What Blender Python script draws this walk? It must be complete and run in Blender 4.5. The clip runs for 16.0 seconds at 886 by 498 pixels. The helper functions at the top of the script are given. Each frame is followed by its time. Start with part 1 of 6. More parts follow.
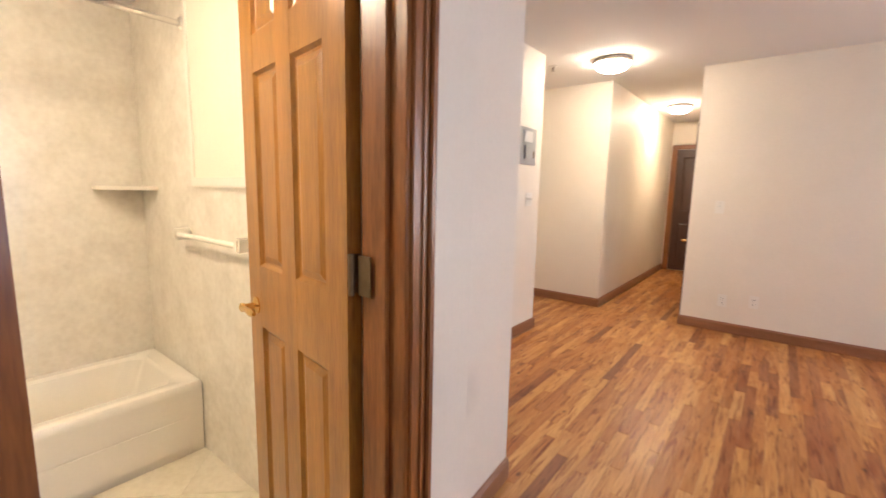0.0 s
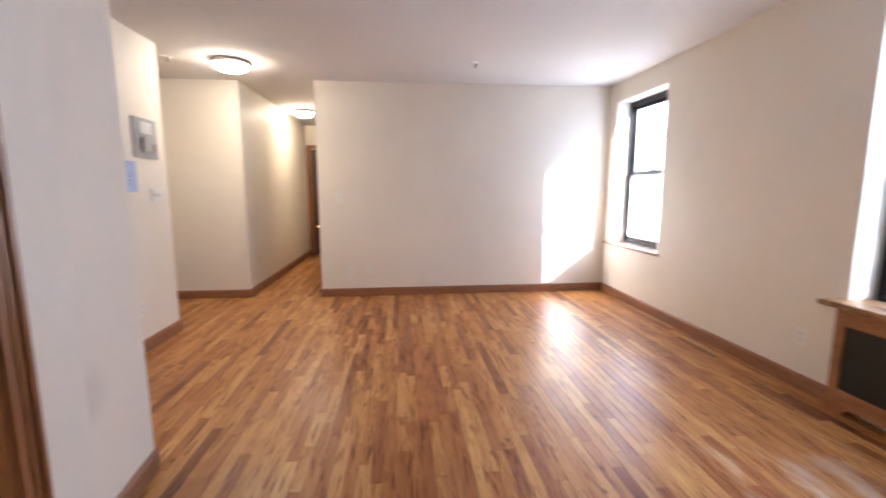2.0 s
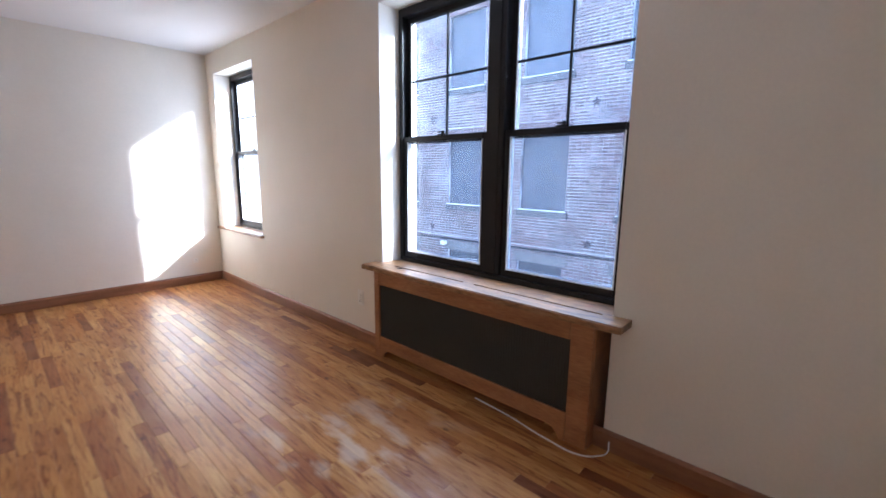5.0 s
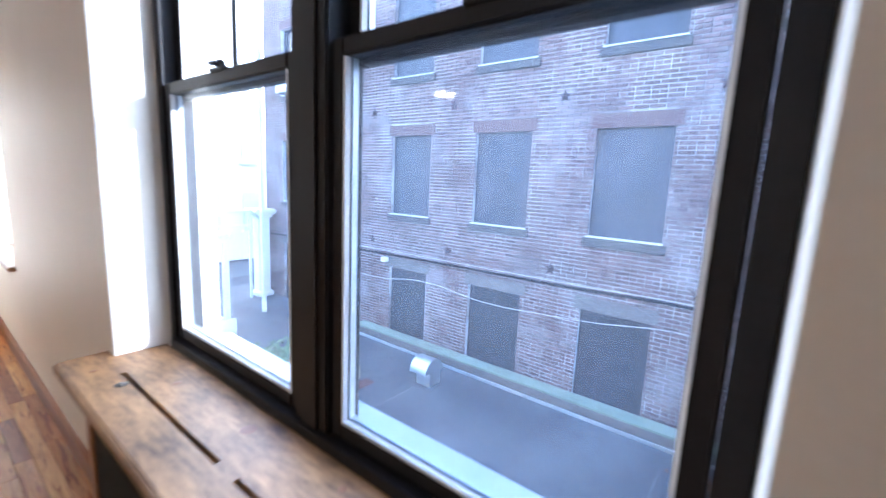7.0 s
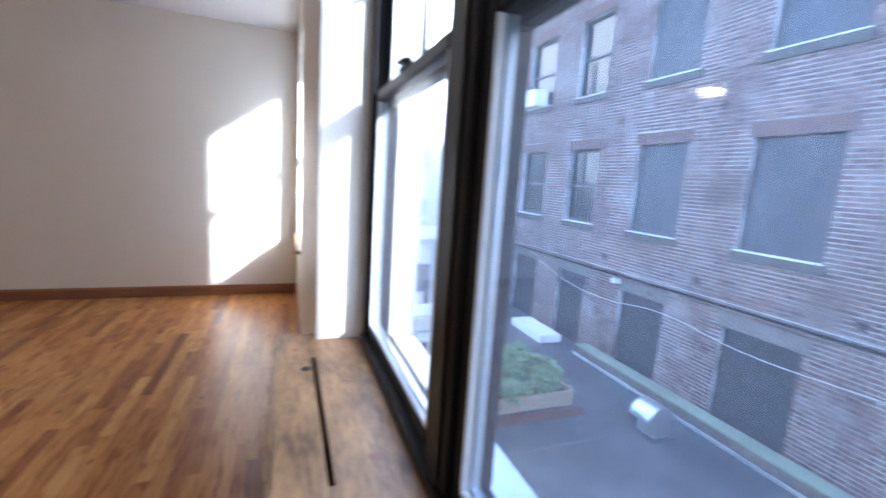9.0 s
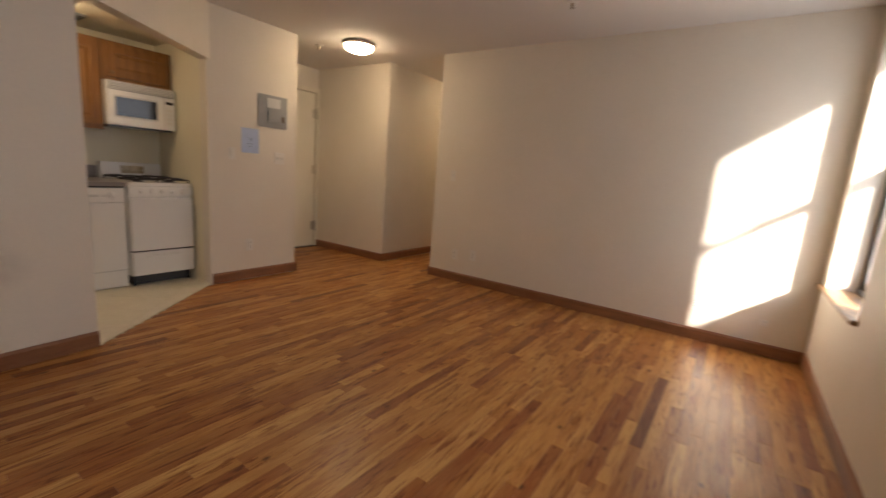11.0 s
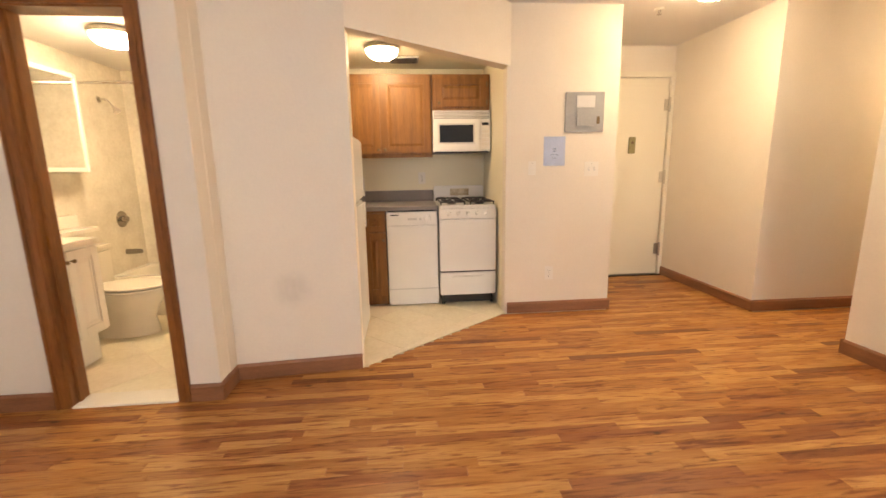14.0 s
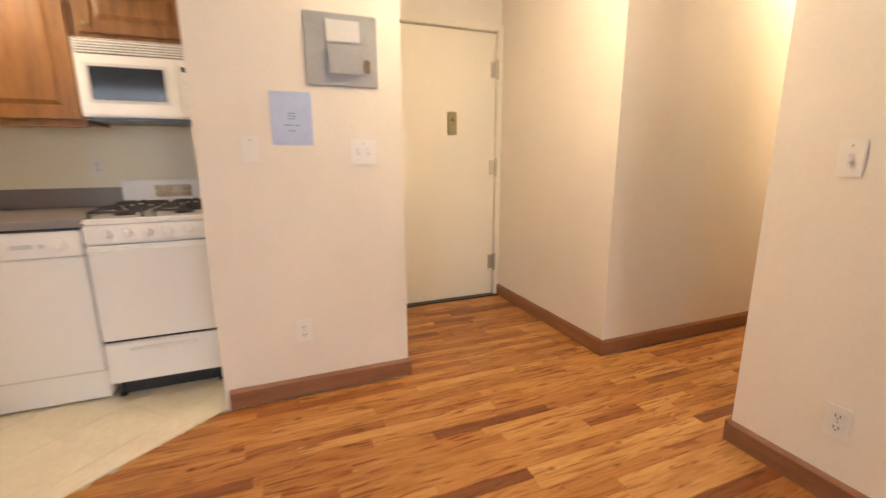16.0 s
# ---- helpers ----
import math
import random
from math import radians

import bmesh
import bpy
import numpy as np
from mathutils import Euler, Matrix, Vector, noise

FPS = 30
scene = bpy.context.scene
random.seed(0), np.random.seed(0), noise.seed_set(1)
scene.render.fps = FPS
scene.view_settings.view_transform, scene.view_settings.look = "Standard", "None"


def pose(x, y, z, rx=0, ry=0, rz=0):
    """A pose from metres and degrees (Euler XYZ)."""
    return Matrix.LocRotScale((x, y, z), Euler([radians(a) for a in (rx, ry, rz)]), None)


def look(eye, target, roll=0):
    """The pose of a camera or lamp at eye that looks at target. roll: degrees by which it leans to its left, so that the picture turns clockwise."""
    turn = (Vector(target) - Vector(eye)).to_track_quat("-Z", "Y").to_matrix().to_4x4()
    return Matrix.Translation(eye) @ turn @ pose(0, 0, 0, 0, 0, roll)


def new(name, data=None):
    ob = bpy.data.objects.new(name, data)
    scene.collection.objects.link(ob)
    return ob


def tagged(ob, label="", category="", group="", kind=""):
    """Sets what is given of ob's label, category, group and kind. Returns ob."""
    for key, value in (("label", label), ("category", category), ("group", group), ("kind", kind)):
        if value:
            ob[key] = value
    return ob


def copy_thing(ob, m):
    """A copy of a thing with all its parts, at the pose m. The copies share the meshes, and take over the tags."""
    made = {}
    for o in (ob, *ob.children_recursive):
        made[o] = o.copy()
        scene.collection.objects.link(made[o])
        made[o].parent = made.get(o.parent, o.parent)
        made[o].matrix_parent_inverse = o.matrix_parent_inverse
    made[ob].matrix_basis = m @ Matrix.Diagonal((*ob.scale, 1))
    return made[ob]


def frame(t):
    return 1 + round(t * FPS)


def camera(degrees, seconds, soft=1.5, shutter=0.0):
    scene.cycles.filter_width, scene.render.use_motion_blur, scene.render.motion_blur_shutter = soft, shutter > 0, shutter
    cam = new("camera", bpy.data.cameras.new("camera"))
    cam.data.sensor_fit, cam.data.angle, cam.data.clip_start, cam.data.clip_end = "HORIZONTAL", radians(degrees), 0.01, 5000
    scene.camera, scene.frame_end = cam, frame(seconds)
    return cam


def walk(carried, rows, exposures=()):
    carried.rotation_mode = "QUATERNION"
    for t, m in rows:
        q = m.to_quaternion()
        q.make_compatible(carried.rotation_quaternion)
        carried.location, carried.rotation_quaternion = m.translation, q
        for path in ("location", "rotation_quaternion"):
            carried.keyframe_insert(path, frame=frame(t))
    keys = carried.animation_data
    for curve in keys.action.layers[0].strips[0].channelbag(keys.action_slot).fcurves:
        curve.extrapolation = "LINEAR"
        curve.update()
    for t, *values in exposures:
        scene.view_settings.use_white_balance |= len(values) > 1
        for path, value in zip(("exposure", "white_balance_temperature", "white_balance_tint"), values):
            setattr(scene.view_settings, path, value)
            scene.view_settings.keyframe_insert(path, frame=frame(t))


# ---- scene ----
cam = camera(92.6, 16.0, shutter=0.5)
PATH = [
    (0, (1.831, 0.743, 1.277), (0.606, 2.300, 0.999), 1.2),
    (0.5, (1.931, 0.642, 1.270), (0.918, 2.347, 1.009), -0.1),
    (1, (1.971, 0.600, 1.275), (1.329, 2.474, 1.000), 0.6),
    (1.5, (2.046, 0.511, 1.272), (1.760, 2.472, 0.997), 0.0),
    (2, (2.108, 0.421, 1.251), (2.301, 2.392, 0.974), -0.1),
    (2.5, (2.155, 0.380, 1.246), (2.746, 2.273, 0.993), -0.3),
    (3, (2.265, 0.343, 1.253), (3.146, 2.117, 0.976), -0.7),
    (3.5, (2.334, 0.282, 1.271), (3.472, 1.891, 0.934), 0.2),
    (4, (2.386, 0.254, 1.269), (3.708, 1.712, 0.913), -0.2),
    (4.2, (2.428, 0.230, 1.251), (3.832, 1.614, 0.915), 0.3),
    (6.5, (3.896, 0.716, 1.236), (5.384, 2.004, 0.877), 1.1),
    (7, (4.239, 0.946, 1.220), (5.798, 2.158, 0.901), 2.6),
    (7.5, (4.479, 1.061, 1.200), (6.020, 2.283, 0.839), 1.5),
    (8, (4.551, 1.119, 1.190), (6.116, 2.288, 0.759), 2.8),
    (8.5, (4.547, 1.088, 1.207), (5.826, 2.596, 0.905), 3.4),
    (9, (4.500, 1.045, 1.208), (5.195, 2.894, 0.888), 3.7),
    (9.5, (4.359, 1.114, 1.212), (4.604, 3.076, 0.912), 4.1),
    (10, (4.207, 1.213, 1.235), (3.948, 3.168, 0.902), 4.2),
    (12.3, (3.964, 1.893, 1.126), (2.178, 2.710, 0.747), 2.8),
    (12.5, (3.966, 1.971, 1.148), (2.117, 2.628, 0.760), 2.1),
    (13, (3.965, 2.198, 1.174), (2.025, 2.520, 0.810), 2.3),
    (13.5, (3.792, 2.376, 1.166), (1.831, 2.579, 0.834), -0.8),
    (14, (3.518, 2.609, 1.229), (1.560, 2.776, 0.857), -1.0),
    (14.5, (3.253, 2.893, 1.204), (1.281, 2.905, 0.871), -2.3),
    (15, (2.918, 3.197, 1.180), (0.955, 3.435, 0.875), -1.0),
    (15.5, (2.559, 3.424, 1.19), (0.676, 4.017, 0.868), 0.5),
    (16, (2.192, 3.712, 1.174), (0.375, 4.435, 0.757), -0.3),
]
EXPOSURES = [
    (0.0, 4.3, 5750, 13), (1.5, 4.15, 5350, 12), (2.5, 3.9, 5200, 12), (4.2, 3.5, 5000, 11), (6.5, 3.75, 5000, 9), (7.0, 3.68, 5000, 9), (8.0, 3.5, 5150, 8), (8.5, 3.45, 5150, 8),
    (9.0, 3.15, 5080, 9), (10.0, 2.48, 5380, 11), (12.5, 3.82, 8500, 15), (13.0, 4.05, 8200, 14), (14.0, 4.25, 7300, 13), (16.0, 4.2, 6450, 12),
]
walk(cam, [(t, look(eye, target, roll)) for t, eye, target, roll in PATH], EXPOSURES)

# ---- world, sun, lamps ----
SUN_WAY = Vector((-1.3, 1.4, -0.97)).normalized()      # the way the sunlight travels
world = bpy.data.worlds.new("sky")
scene.world = world
world.use_nodes = True
wn = world.node_tree.nodes
sky = wn.new("ShaderNodeTexSky")
sky.sky_type, sky.sun_disc = "NISHITA", False
sky.sun_elevation = math.asin(-SUN_WAY.z)
sky.sun_rotation = math.atan2(-SUN_WAY.x, -SUN_WAY.y)
sky.air_density, sky.dust_density = 1.0, 2.0
wn["Background"].inputs[1].default_value = 0.15
world.node_tree.links.new(sky.outputs[0], wn["Background"].inputs[0])

sun = new("sun", bpy.data.lights.new("sun", "SUN"))
sun.data.energy, sun.data.angle, sun.data.color = 4.5, radians(3.8), (1.0, 0.95, 0.88)
sun.matrix_world = look((0, 0, 20), Vector((0, 0, 20)) + SUN_WAY)


def window_light(y, z, w, h, power):
    """The sky's light in a window's opening."""
    ob = new("window_light", bpy.data.lights.new("window_light", "AREA"))
    ob.data.shape, ob.data.size, ob.data.size_y = "RECTANGLE", w, h
    ob.data.energy, ob.data.color = power, (0.86, 0.92, 1.0)
    ob.matrix_world = look((4.74, y, z), (3.74, y, z))
    return ob


window_light(1.71, 1.46, 1.45, 1.5, 1.7)
window_light(4.77, 1.43, 0.84, 1.5, 0.9)
ENTRY_LAMP, HALL_LAMP, BATH_LAMP, KITCHEN_LAMP = (0.54, 4.76), (0.66, 7.25), (0.32, 0.72), (-0.08, 2.46)


# ---- materials ----
def material(name, base, rough=0.5, metal=0.0, vary=0.08, scale=6.0, fine=60.0, bump=0.1, depth=0.002, stretch=(1, 1, 1), second=None, spec=0.5, coat=0.0, by_piece="", piece_vary=0.0, emit=0.0):
    """A surface with broad stains, fine grain and relief. by_piece: 'object' or 'island' gives each piece its own tone."""
    m = bpy.data.materials.new(name)
    m.use_nodes = True
    nt = m.node_tree
    n, l = nt.nodes, nt.links
    b = n["Principled BSDF"]
    b.inputs["Roughness"].default_value = rough
    b.inputs["Metallic"].default_value = metal
    b.inputs["Specular IOR Level"].default_value = spec
    b.inputs["Coat Weight"].default_value = coat
    b.inputs["Coat Roughness"].default_value = 0.12
    tc, mp = n.new("ShaderNodeTexCoord"), n.new("ShaderNodeMapping")
    mp.inputs["Scale"].default_value = stretch
    l.new(tc.outputs["Object"], mp.inputs["Vector"])
    rnd = None
    if by_piece:
        info = n.new("ShaderNodeObjectInfo" if by_piece == "object" else "ShaderNodeNewGeometry")
        rnd = info.outputs["Random" if by_piece == "object" else "Random Per Island"]
        shift = n.new("ShaderNodeVectorMath")
        shift.operation = "MULTIPLY_ADD"
        comb = n.new("ShaderNodeCombineXYZ")
        for i in range(3):
            l.new(rnd, comb.inputs[i])
        l.new(comb.outputs[0], shift.inputs[0])
        shift.inputs[1].default_value = (37.0, 53.0, 29.0)
        l.new(mp.outputs[0], shift.inputs[2])
        vec = shift.outputs[0]
    else:
        vec = mp.outputs[0]
    n1, n2 = n.new("ShaderNodeTexNoise"), n.new("ShaderNodeTexNoise")
    n1.inputs["Scale"].default_value, n1.inputs["Detail"].default_value = scale, 4
    n2.inputs["Scale"].default_value, n2.inputs["Detail"].default_value = fine, 5
    l.new(vec, n1.inputs["Vector"])
    l.new(vec, n2.inputs["Vector"])
    dark = tuple(c * (1 - vary) for c in base)
    light = second or tuple(min(1.0, c * (1 + vary)) for c in base)
    ramp = n.new("ShaderNodeValToRGB")
    ramp.color_ramp.elements[0].color, ramp.color_ramp.elements[1].color = (*dark, 1), (*light, 1)
    ramp.color_ramp.elements[0].position, ramp.color_ramp.elements[1].position = 0.32, 0.68
    mix = n.new("ShaderNodeMath")
    mix.operation = "MULTIPLY_ADD"
    mix.inputs[1].default_value = 0.45
    l.new(n2.outputs[0], mix.inputs[0])
    half = n.new("ShaderNodeMath")
    half.operation = "MULTIPLY"
    half.inputs[1].default_value = 0.55
    l.new(n1.outputs[0], half.inputs[0])
    l.new(half.outputs[0], mix.inputs[2])
    l.new(mix.outputs[0], ramp.inputs[0])
    col = ramp.outputs[0]
    if rnd and piece_vary:
        hsv = n.new("ShaderNodeHueSaturation")
        mr = n.new("ShaderNodeMapRange")
        mr.inputs["To Min"].default_value, mr.inputs["To Max"].default_value = 1 - piece_vary, 1 + piece_vary
        l.new(rnd, mr.inputs["Value"])
        l.new(mr.outputs[0], hsv.inputs["Value"])
        wn2 = n.new("ShaderNodeTexWhiteNoise")
        wn2.noise_dimensions = "1D"
        l.new(rnd, wn2.inputs["W"])
        mh = n.new("ShaderNodeMapRange")
        mh.inputs["To Min"].default_value, mh.inputs["To Max"].default_value = 0.488, 0.51
        l.new(wn2.outputs[0], mh.inputs["Value"])
        l.new(mh.outputs[0], hsv.inputs["Hue"])
        l.new(col, hsv.inputs["Color"])
        col = hsv.outputs[0]
    l.new(col, b.inputs["Base Color"])
    if bump:
        bp = n.new("ShaderNodeBump")
        bp.inputs["Strength"].default_value, bp.inputs["Distance"].default_value = bump, depth
        l.new(n2.outputs[0], bp.inputs["Height"])
        l.new(bp.outputs[0], b.inputs["Normal"])
    rr = n.new("ShaderNodeMapRange")
    rr.inputs["To Min"].default_value, rr.inputs["To Max"].default_value = max(0.03, rough * 0.85), min(1, rough * 1.15)
    l.new(n1.outputs[0], rr.inputs["Value"])
    l.new(rr.outputs[0], b.inputs["Roughness"])
    if emit:
        b.inputs["Emission Color"].default_value = (1.0, 0.79, 0.52, 1)
        b.inputs["Emission Strength"].default_value = emit
    return m


WALL = material("wall_paint", (0.76, 0.69, 0.59), 0.55, vary=0.035, scale=1.7, fine=70, bump=0.2, depth=0.001, spec=0.3)
CEIL = material("ceiling_paint", (0.72, 0.69, 0.66), 0.8, vary=0.02, scale=1.0, fine=80, bump=0.1, depth=0.001, spec=0.2)
KIT_WALL = material("kitchen_paint", (0.78, 0.72, 0.55), 0.4, vary=0.03, scale=1.5, fine=70, bump=0.08, depth=0.001)
BASEB = material("baseboard_stain", (0.25, 0.108, 0.050), 0.4, vary=0.25, scale=3, fine=40, bump=0.15, stretch=(1, 1, 8))


WORN = (3.82, 1.8, 0.0)


def oak(name, source):
    """Varnished oak strips: a tone of its own for each strip, dark mineral streaks, grain and small knots."""
    m = bpy.data.materials.new(name)
    m.use_nodes = True
    n, l = m.node_tree.nodes, m.node_tree.links
    b = n["Principled BSDF"]
    info = n.new("ShaderNodeObjectInfo" if source == "object" else "ShaderNodeNewGeometry")
    rnd = info.outputs["Random" if source == "object" else "Random Per Island"]
    pick = n.new("ShaderNodeTexWhiteNoise")
    pick.noise_dimensions = "1D"
    l.new(rnd, pick.inputs["W"])
    tone = n.new("ShaderNodeValToRGB")
    r = tone.color_ramp
    r.elements[0].position, r.elements[0].color = 0.0, (0.21, 0.072, 0.024, 1)
    r.elements[1].position, r.elements[1].color = 1.0, (0.62, 0.35, 0.115, 1)
    for pos, c in ((0.06, (0.30, 0.108, 0.034)), (0.20, (0.385, 0.158, 0.044)), (0.5, (0.455, 0.210, 0.058)), (0.78, (0.515, 0.262, 0.076)), (0.93, (0.57, 0.312, 0.105))):
        r.elements.new(pos).color = (*c, 1)
    l.new(pick.outputs["Value"], tone.inputs[0])
    tc = n.new("ShaderNodeTexCoord")
    off = n.new("ShaderNodeVectorMath")
    off.operation = "MULTIPLY_ADD"
    l.new(pick.outputs["Color"], off.inputs[0])
    off.inputs[1].default_value = (31.0, 47.0, 0.0)
    l.new(tc.outputs["Object"], off.inputs[2])

    def noise(stretch, scale, detail, distort=0.0):
        mp = n.new("ShaderNodeMapping")
        mp.inputs["Scale"].default_value = stretch
        l.new(off.outputs[0], mp.inputs["Vector"])
        t = n.new("ShaderNodeTexNoise")
        t.inputs["Scale"].default_value, t.inputs["Detail"].default_value, t.inputs["Distortion"].default_value = scale, detail, distort
        l.new(mp.outputs[0], t.inputs["Vector"])
        return t.outputs[0]

    def remap(v, a, z, lo, hi):
        k = n.new("ShaderNodeMapRange")
        for key, val in (("From Min", a), ("From Max", z), ("To Min", lo), ("To Max", hi)):
            k.inputs[key].default_value = val
        l.new(v, k.inputs["Value"])
        return k.outputs[0]

    def shade(col, fac, by):
        k = n.new("ShaderNodeMix")
        k.data_type, k.blend_type = "RGBA", "MULTIPLY"
        l.new(fac, k.inputs[0])
        l.new(col, k.inputs[6])
        k.inputs[7].default_value = (*by, 1)
        return k.outputs[2]

    blotch, streak, grain = noise((1, 0.22, 1), 13, 3, 0.6), noise((1, 0.09, 1), 46, 5, 1.2), noise((1, 0.035, 1), 190, 3)
    knot = n.new("ShaderNodeTexVoronoi")
    kmap = n.new("ShaderNodeMapping")
    kmap.inputs["Scale"].default_value = (1, 0.55, 0)
    l.new(off.outputs[0], kmap.inputs["Vector"])
    l.new(kmap.outputs[0], knot.inputs["Vector"])
    knot.inputs["Scale"].default_value = 7.5
    col = shade(tone.outputs[0], remap(blotch, 0.45, 0.70, 0.0, 0.6), (0.68, 0.48, 0.34))
    col = shade(col, remap(streak, 0.53, 0.65, 0.0, 0.9), (0.44, 0.25, 0.17))
    col = shade(col, remap(grain, 0.38, 0.68, 0.0, 0.75), (0.64, 0.51, 0.42))
    col = shade(col, remap(knot.outputs["Distance"], 0.03, 0.11, 0.9, 0.0), (0.22, 0.14, 0.11))
    # varnish worn off in patches before the radiator cover
    geo, mid, rub = n.new("ShaderNodeNewGeometry"), n.new("ShaderNodeVectorMath"), n.new("ShaderNodeTexNoise")
    mid.operation = "DISTANCE"
    mid.inputs[1].default_value = WORN
    l.new(geo.outputs["Position"], mid.inputs[0])
    rub.inputs["Scale"].default_value, rub.inputs["Detail"].default_value = 5.5, 6
    along = n.new("ShaderNodeMapping")
    along.inputs["Scale"].default_value = (1.6, 0.6, 1)
    l.new(geo.outputs["Position"], along.inputs["Vector"])
    l.new(along.outputs[0], rub.inputs["Vector"])
    near, bare, most = remap(mid.outputs["Value"], 0.1, 0.65, 1.0, 0.0), remap(rub.outputs[0], 0.50, 0.62, 0.0, 0.5), n.new("ShaderNodeMath")
    most.operation = "MULTIPLY"
    l.new(near, most.inputs[0])
    l.new(bare, most.inputs[1])
    worn = n.new("ShaderNodeMix")
    worn.data_type = "RGBA"
    l.new(most.outputs[0], worn.inputs[0])
    l.new(col, worn.inputs[6])
    worn.inputs[7].default_value = (0.64, 0.55, 0.45, 1)
    l.new(worn.outputs[2], b.inputs["Base Color"])
    l.new(remap(blotch, 0.2, 0.8, 0.29, 0.47), b.inputs["Roughness"])
    b.inputs["Specular IOR Level"].default_value = 0.30
    b.inputs["Coat Weight"].default_value, b.inputs["Coat Roughness"].default_value = 0.07, 0.22
    bp = n.new("ShaderNodeBump")
    bp.inputs["Strength"].default_value, bp.inputs["Distance"].default_value = 0.12, 0.0004
    l.new(grain, bp.inputs["Height"])
    l.new(bp.outputs[0], b.inputs["Normal"])
    return m


PLANK = oak("oak_plank", "object")
PLANK_REST = oak("oak_floor", "island")
SUBFLOOR = material("subfloor", (0.05, 0.03, 0.02), 0.9)
DOORWOOD = material("pine_varnish", (0.285, 0.118, 0.018), 0.3, vary=0.2, scale=2.5, fine=22, bump=0.08, depth=0.0008, stretch=(8, 8, 0.7), second=(0.44, 0.205, 0.034), coat=0.12)
CASING = material("stained_casing", (0.195, 0.063, 0.016), 0.32, vary=0.3, scale=3, fine=30, bump=0.1, depth=0.0008, stretch=(6, 6, 0.6), second=(0.32, 0.119, 0.029), coat=0.15)
DARKWOOD = material("dark_door_wood", (0.07, 0.03, 0.018), 0.35, vary=0.3, scale=3, fine=25, stretch=(8, 8, 0.8), coat=0.2)
CABWOOD = material("cabinet_oak", (0.185, 0.070, 0.014), 0.46, vary=0.25, scale=2.5, fine=26, bump=0.12, depth=0.0008, stretch=(9, 9, 0.6), second=(0.30, 0.132, 0.028), coat=0.03)
COVERWOOD = material("radiator_cover_pine", (0.27, 0.105, 0.038), 0.4, vary=0.25, scale=3, fine=24, bump=0.12, depth=0.001, stretch=(6, 1, 6), second=(0.38, 0.17, 0.066))
SILLWOOD = material("worn_sill_pine", (0.165, 0.074, 0.029), 0.42, vary=0.5, scale=5, fine=18, bump=0.25, depth=0.0015, stretch=(5, 1.1, 5), second=(0.46, 0.25, 0.105))
GRILLE = material("grille_mesh", (0.055, 0.054, 0.045), 0.55, metal=0.5, vary=0.2, fine=200, bump=0.2)
BLACK = material("black_window_metal", (0.012, 0.010, 0.010), 0.42, vary=0.2, scale=8, fine=90, bump=0.05, spec=0.25)
WHITEP = material("white_enamel", (0.85, 0.83, 0.79), 0.25, vary=0.02, scale=3, fine=80, bump=0.02)
CREAM = material("cream_door_paint", (0.76, 0.70, 0.57), 0.35, vary=0.03, scale=2, fine=70, bump=0.08, depth=0.001)
HINGEPAINT = material("painted_hinge", (0.55, 0.49, 0.38), 0.35, vary=0.2)
PLATE = material("switch_plate_plastic", (0.77, 0.73, 0.66), 0.3, vary=0.02)
GREY = material("grey_panel_paint", (0.34, 0.34, 0.33), 0.4, vary=0.08, bump=0.05)
GREY_L = material("light_grey_label", (0.62, 0.61, 0.58), 0.5, vary=0.05)
DARK = material("dark_plastic", (0.02, 0.02, 0.022), 0.25, vary=0.1)
IRON = material("cast_iron", (0.035, 0.03, 0.03), 0.6, vary=0.2)
CHROME = material("chrome", (0.72, 0.70, 0.68), 0.14, metal=1.0, vary=0.05, bump=0)
BRASS = material("brass", (0.75, 0.50, 0.18), 0.2, metal=1.0, vary=0.08, bump=0)
OLIVE = material("aged_brass_plate", (0.30, 0.26, 0.13), 0.45, metal=0.4, vary=0.2)
BRONZE = material("worn_brass_hinge", (0.20, 0.14, 0.08), 0.45, metal=0.8, vary=0.2)
# Chrome whose dark reflections are put into its colour.
DARKCHROME = material("dark_reflecting_chrome", (0.30, 0.27, 0.23), 0.25, metal=1.0, vary=0.15, bump=0)
NICKEL = material("brushed_nickel", (0.40, 0.36, 0.31), 0.35, metal=1.0, vary=0.1)
PAPER = material("blue_notice_paper", (0.45, 0.53, 0.72), 0.8, vary=0.08, scale=14)
INK = material("notice_ink", (0.13, 0.19, 0.33), 0.8)
PORCELAIN = material("porcelain", (0.80, 0.75, 0.65), 0.12, vary=0.02, bump=0.0)
BATHTILE = material("marbled_wall_tile", (0.72, 0.66, 0.55), 0.2, vary=0.09, scale=7, fine=38, bump=0.03, second=(0.81, 0.76, 0.66))
FLOORTILE = material("cream_floor_tile", (0.66, 0.58, 0.43), 0.3, vary=0.06, scale=5, fine=40, bump=0.03, second=(0.74, 0.67, 0.53), by_piece="object", piece_vary=0.03)
GROUT = material("tile_grout", (0.62, 0.55, 0.41), 0.9, vary=0.15)
COUNTER = material("grey_laminate", (0.23, 0.20, 0.19), 0.35, vary=0.12, fine=220, bump=0.02)
MARBLE = material("vanity_top_marble", (0.82, 0.78, 0.70), 0.15, vary=0.04)
LAMPGLASS = material("lit_lamp_glass", (0.9, 0.85, 0.7), 0.3, vary=0.03, bump=0, emit=6.5)
KITCHENGLASS = material("lit_kitchen_lamp_glass", (0.9, 0.85, 0.7), 0.3, vary=0.03, bump=0, emit=4.2)
MIRROR = material("mirror_silver", (0.88, 0.89, 0.87), 0.02, metal=1.0, vary=0.01, bump=0)
SPRINK = material("white_plastic", (0.7, 0.68, 0.64), 0.4)
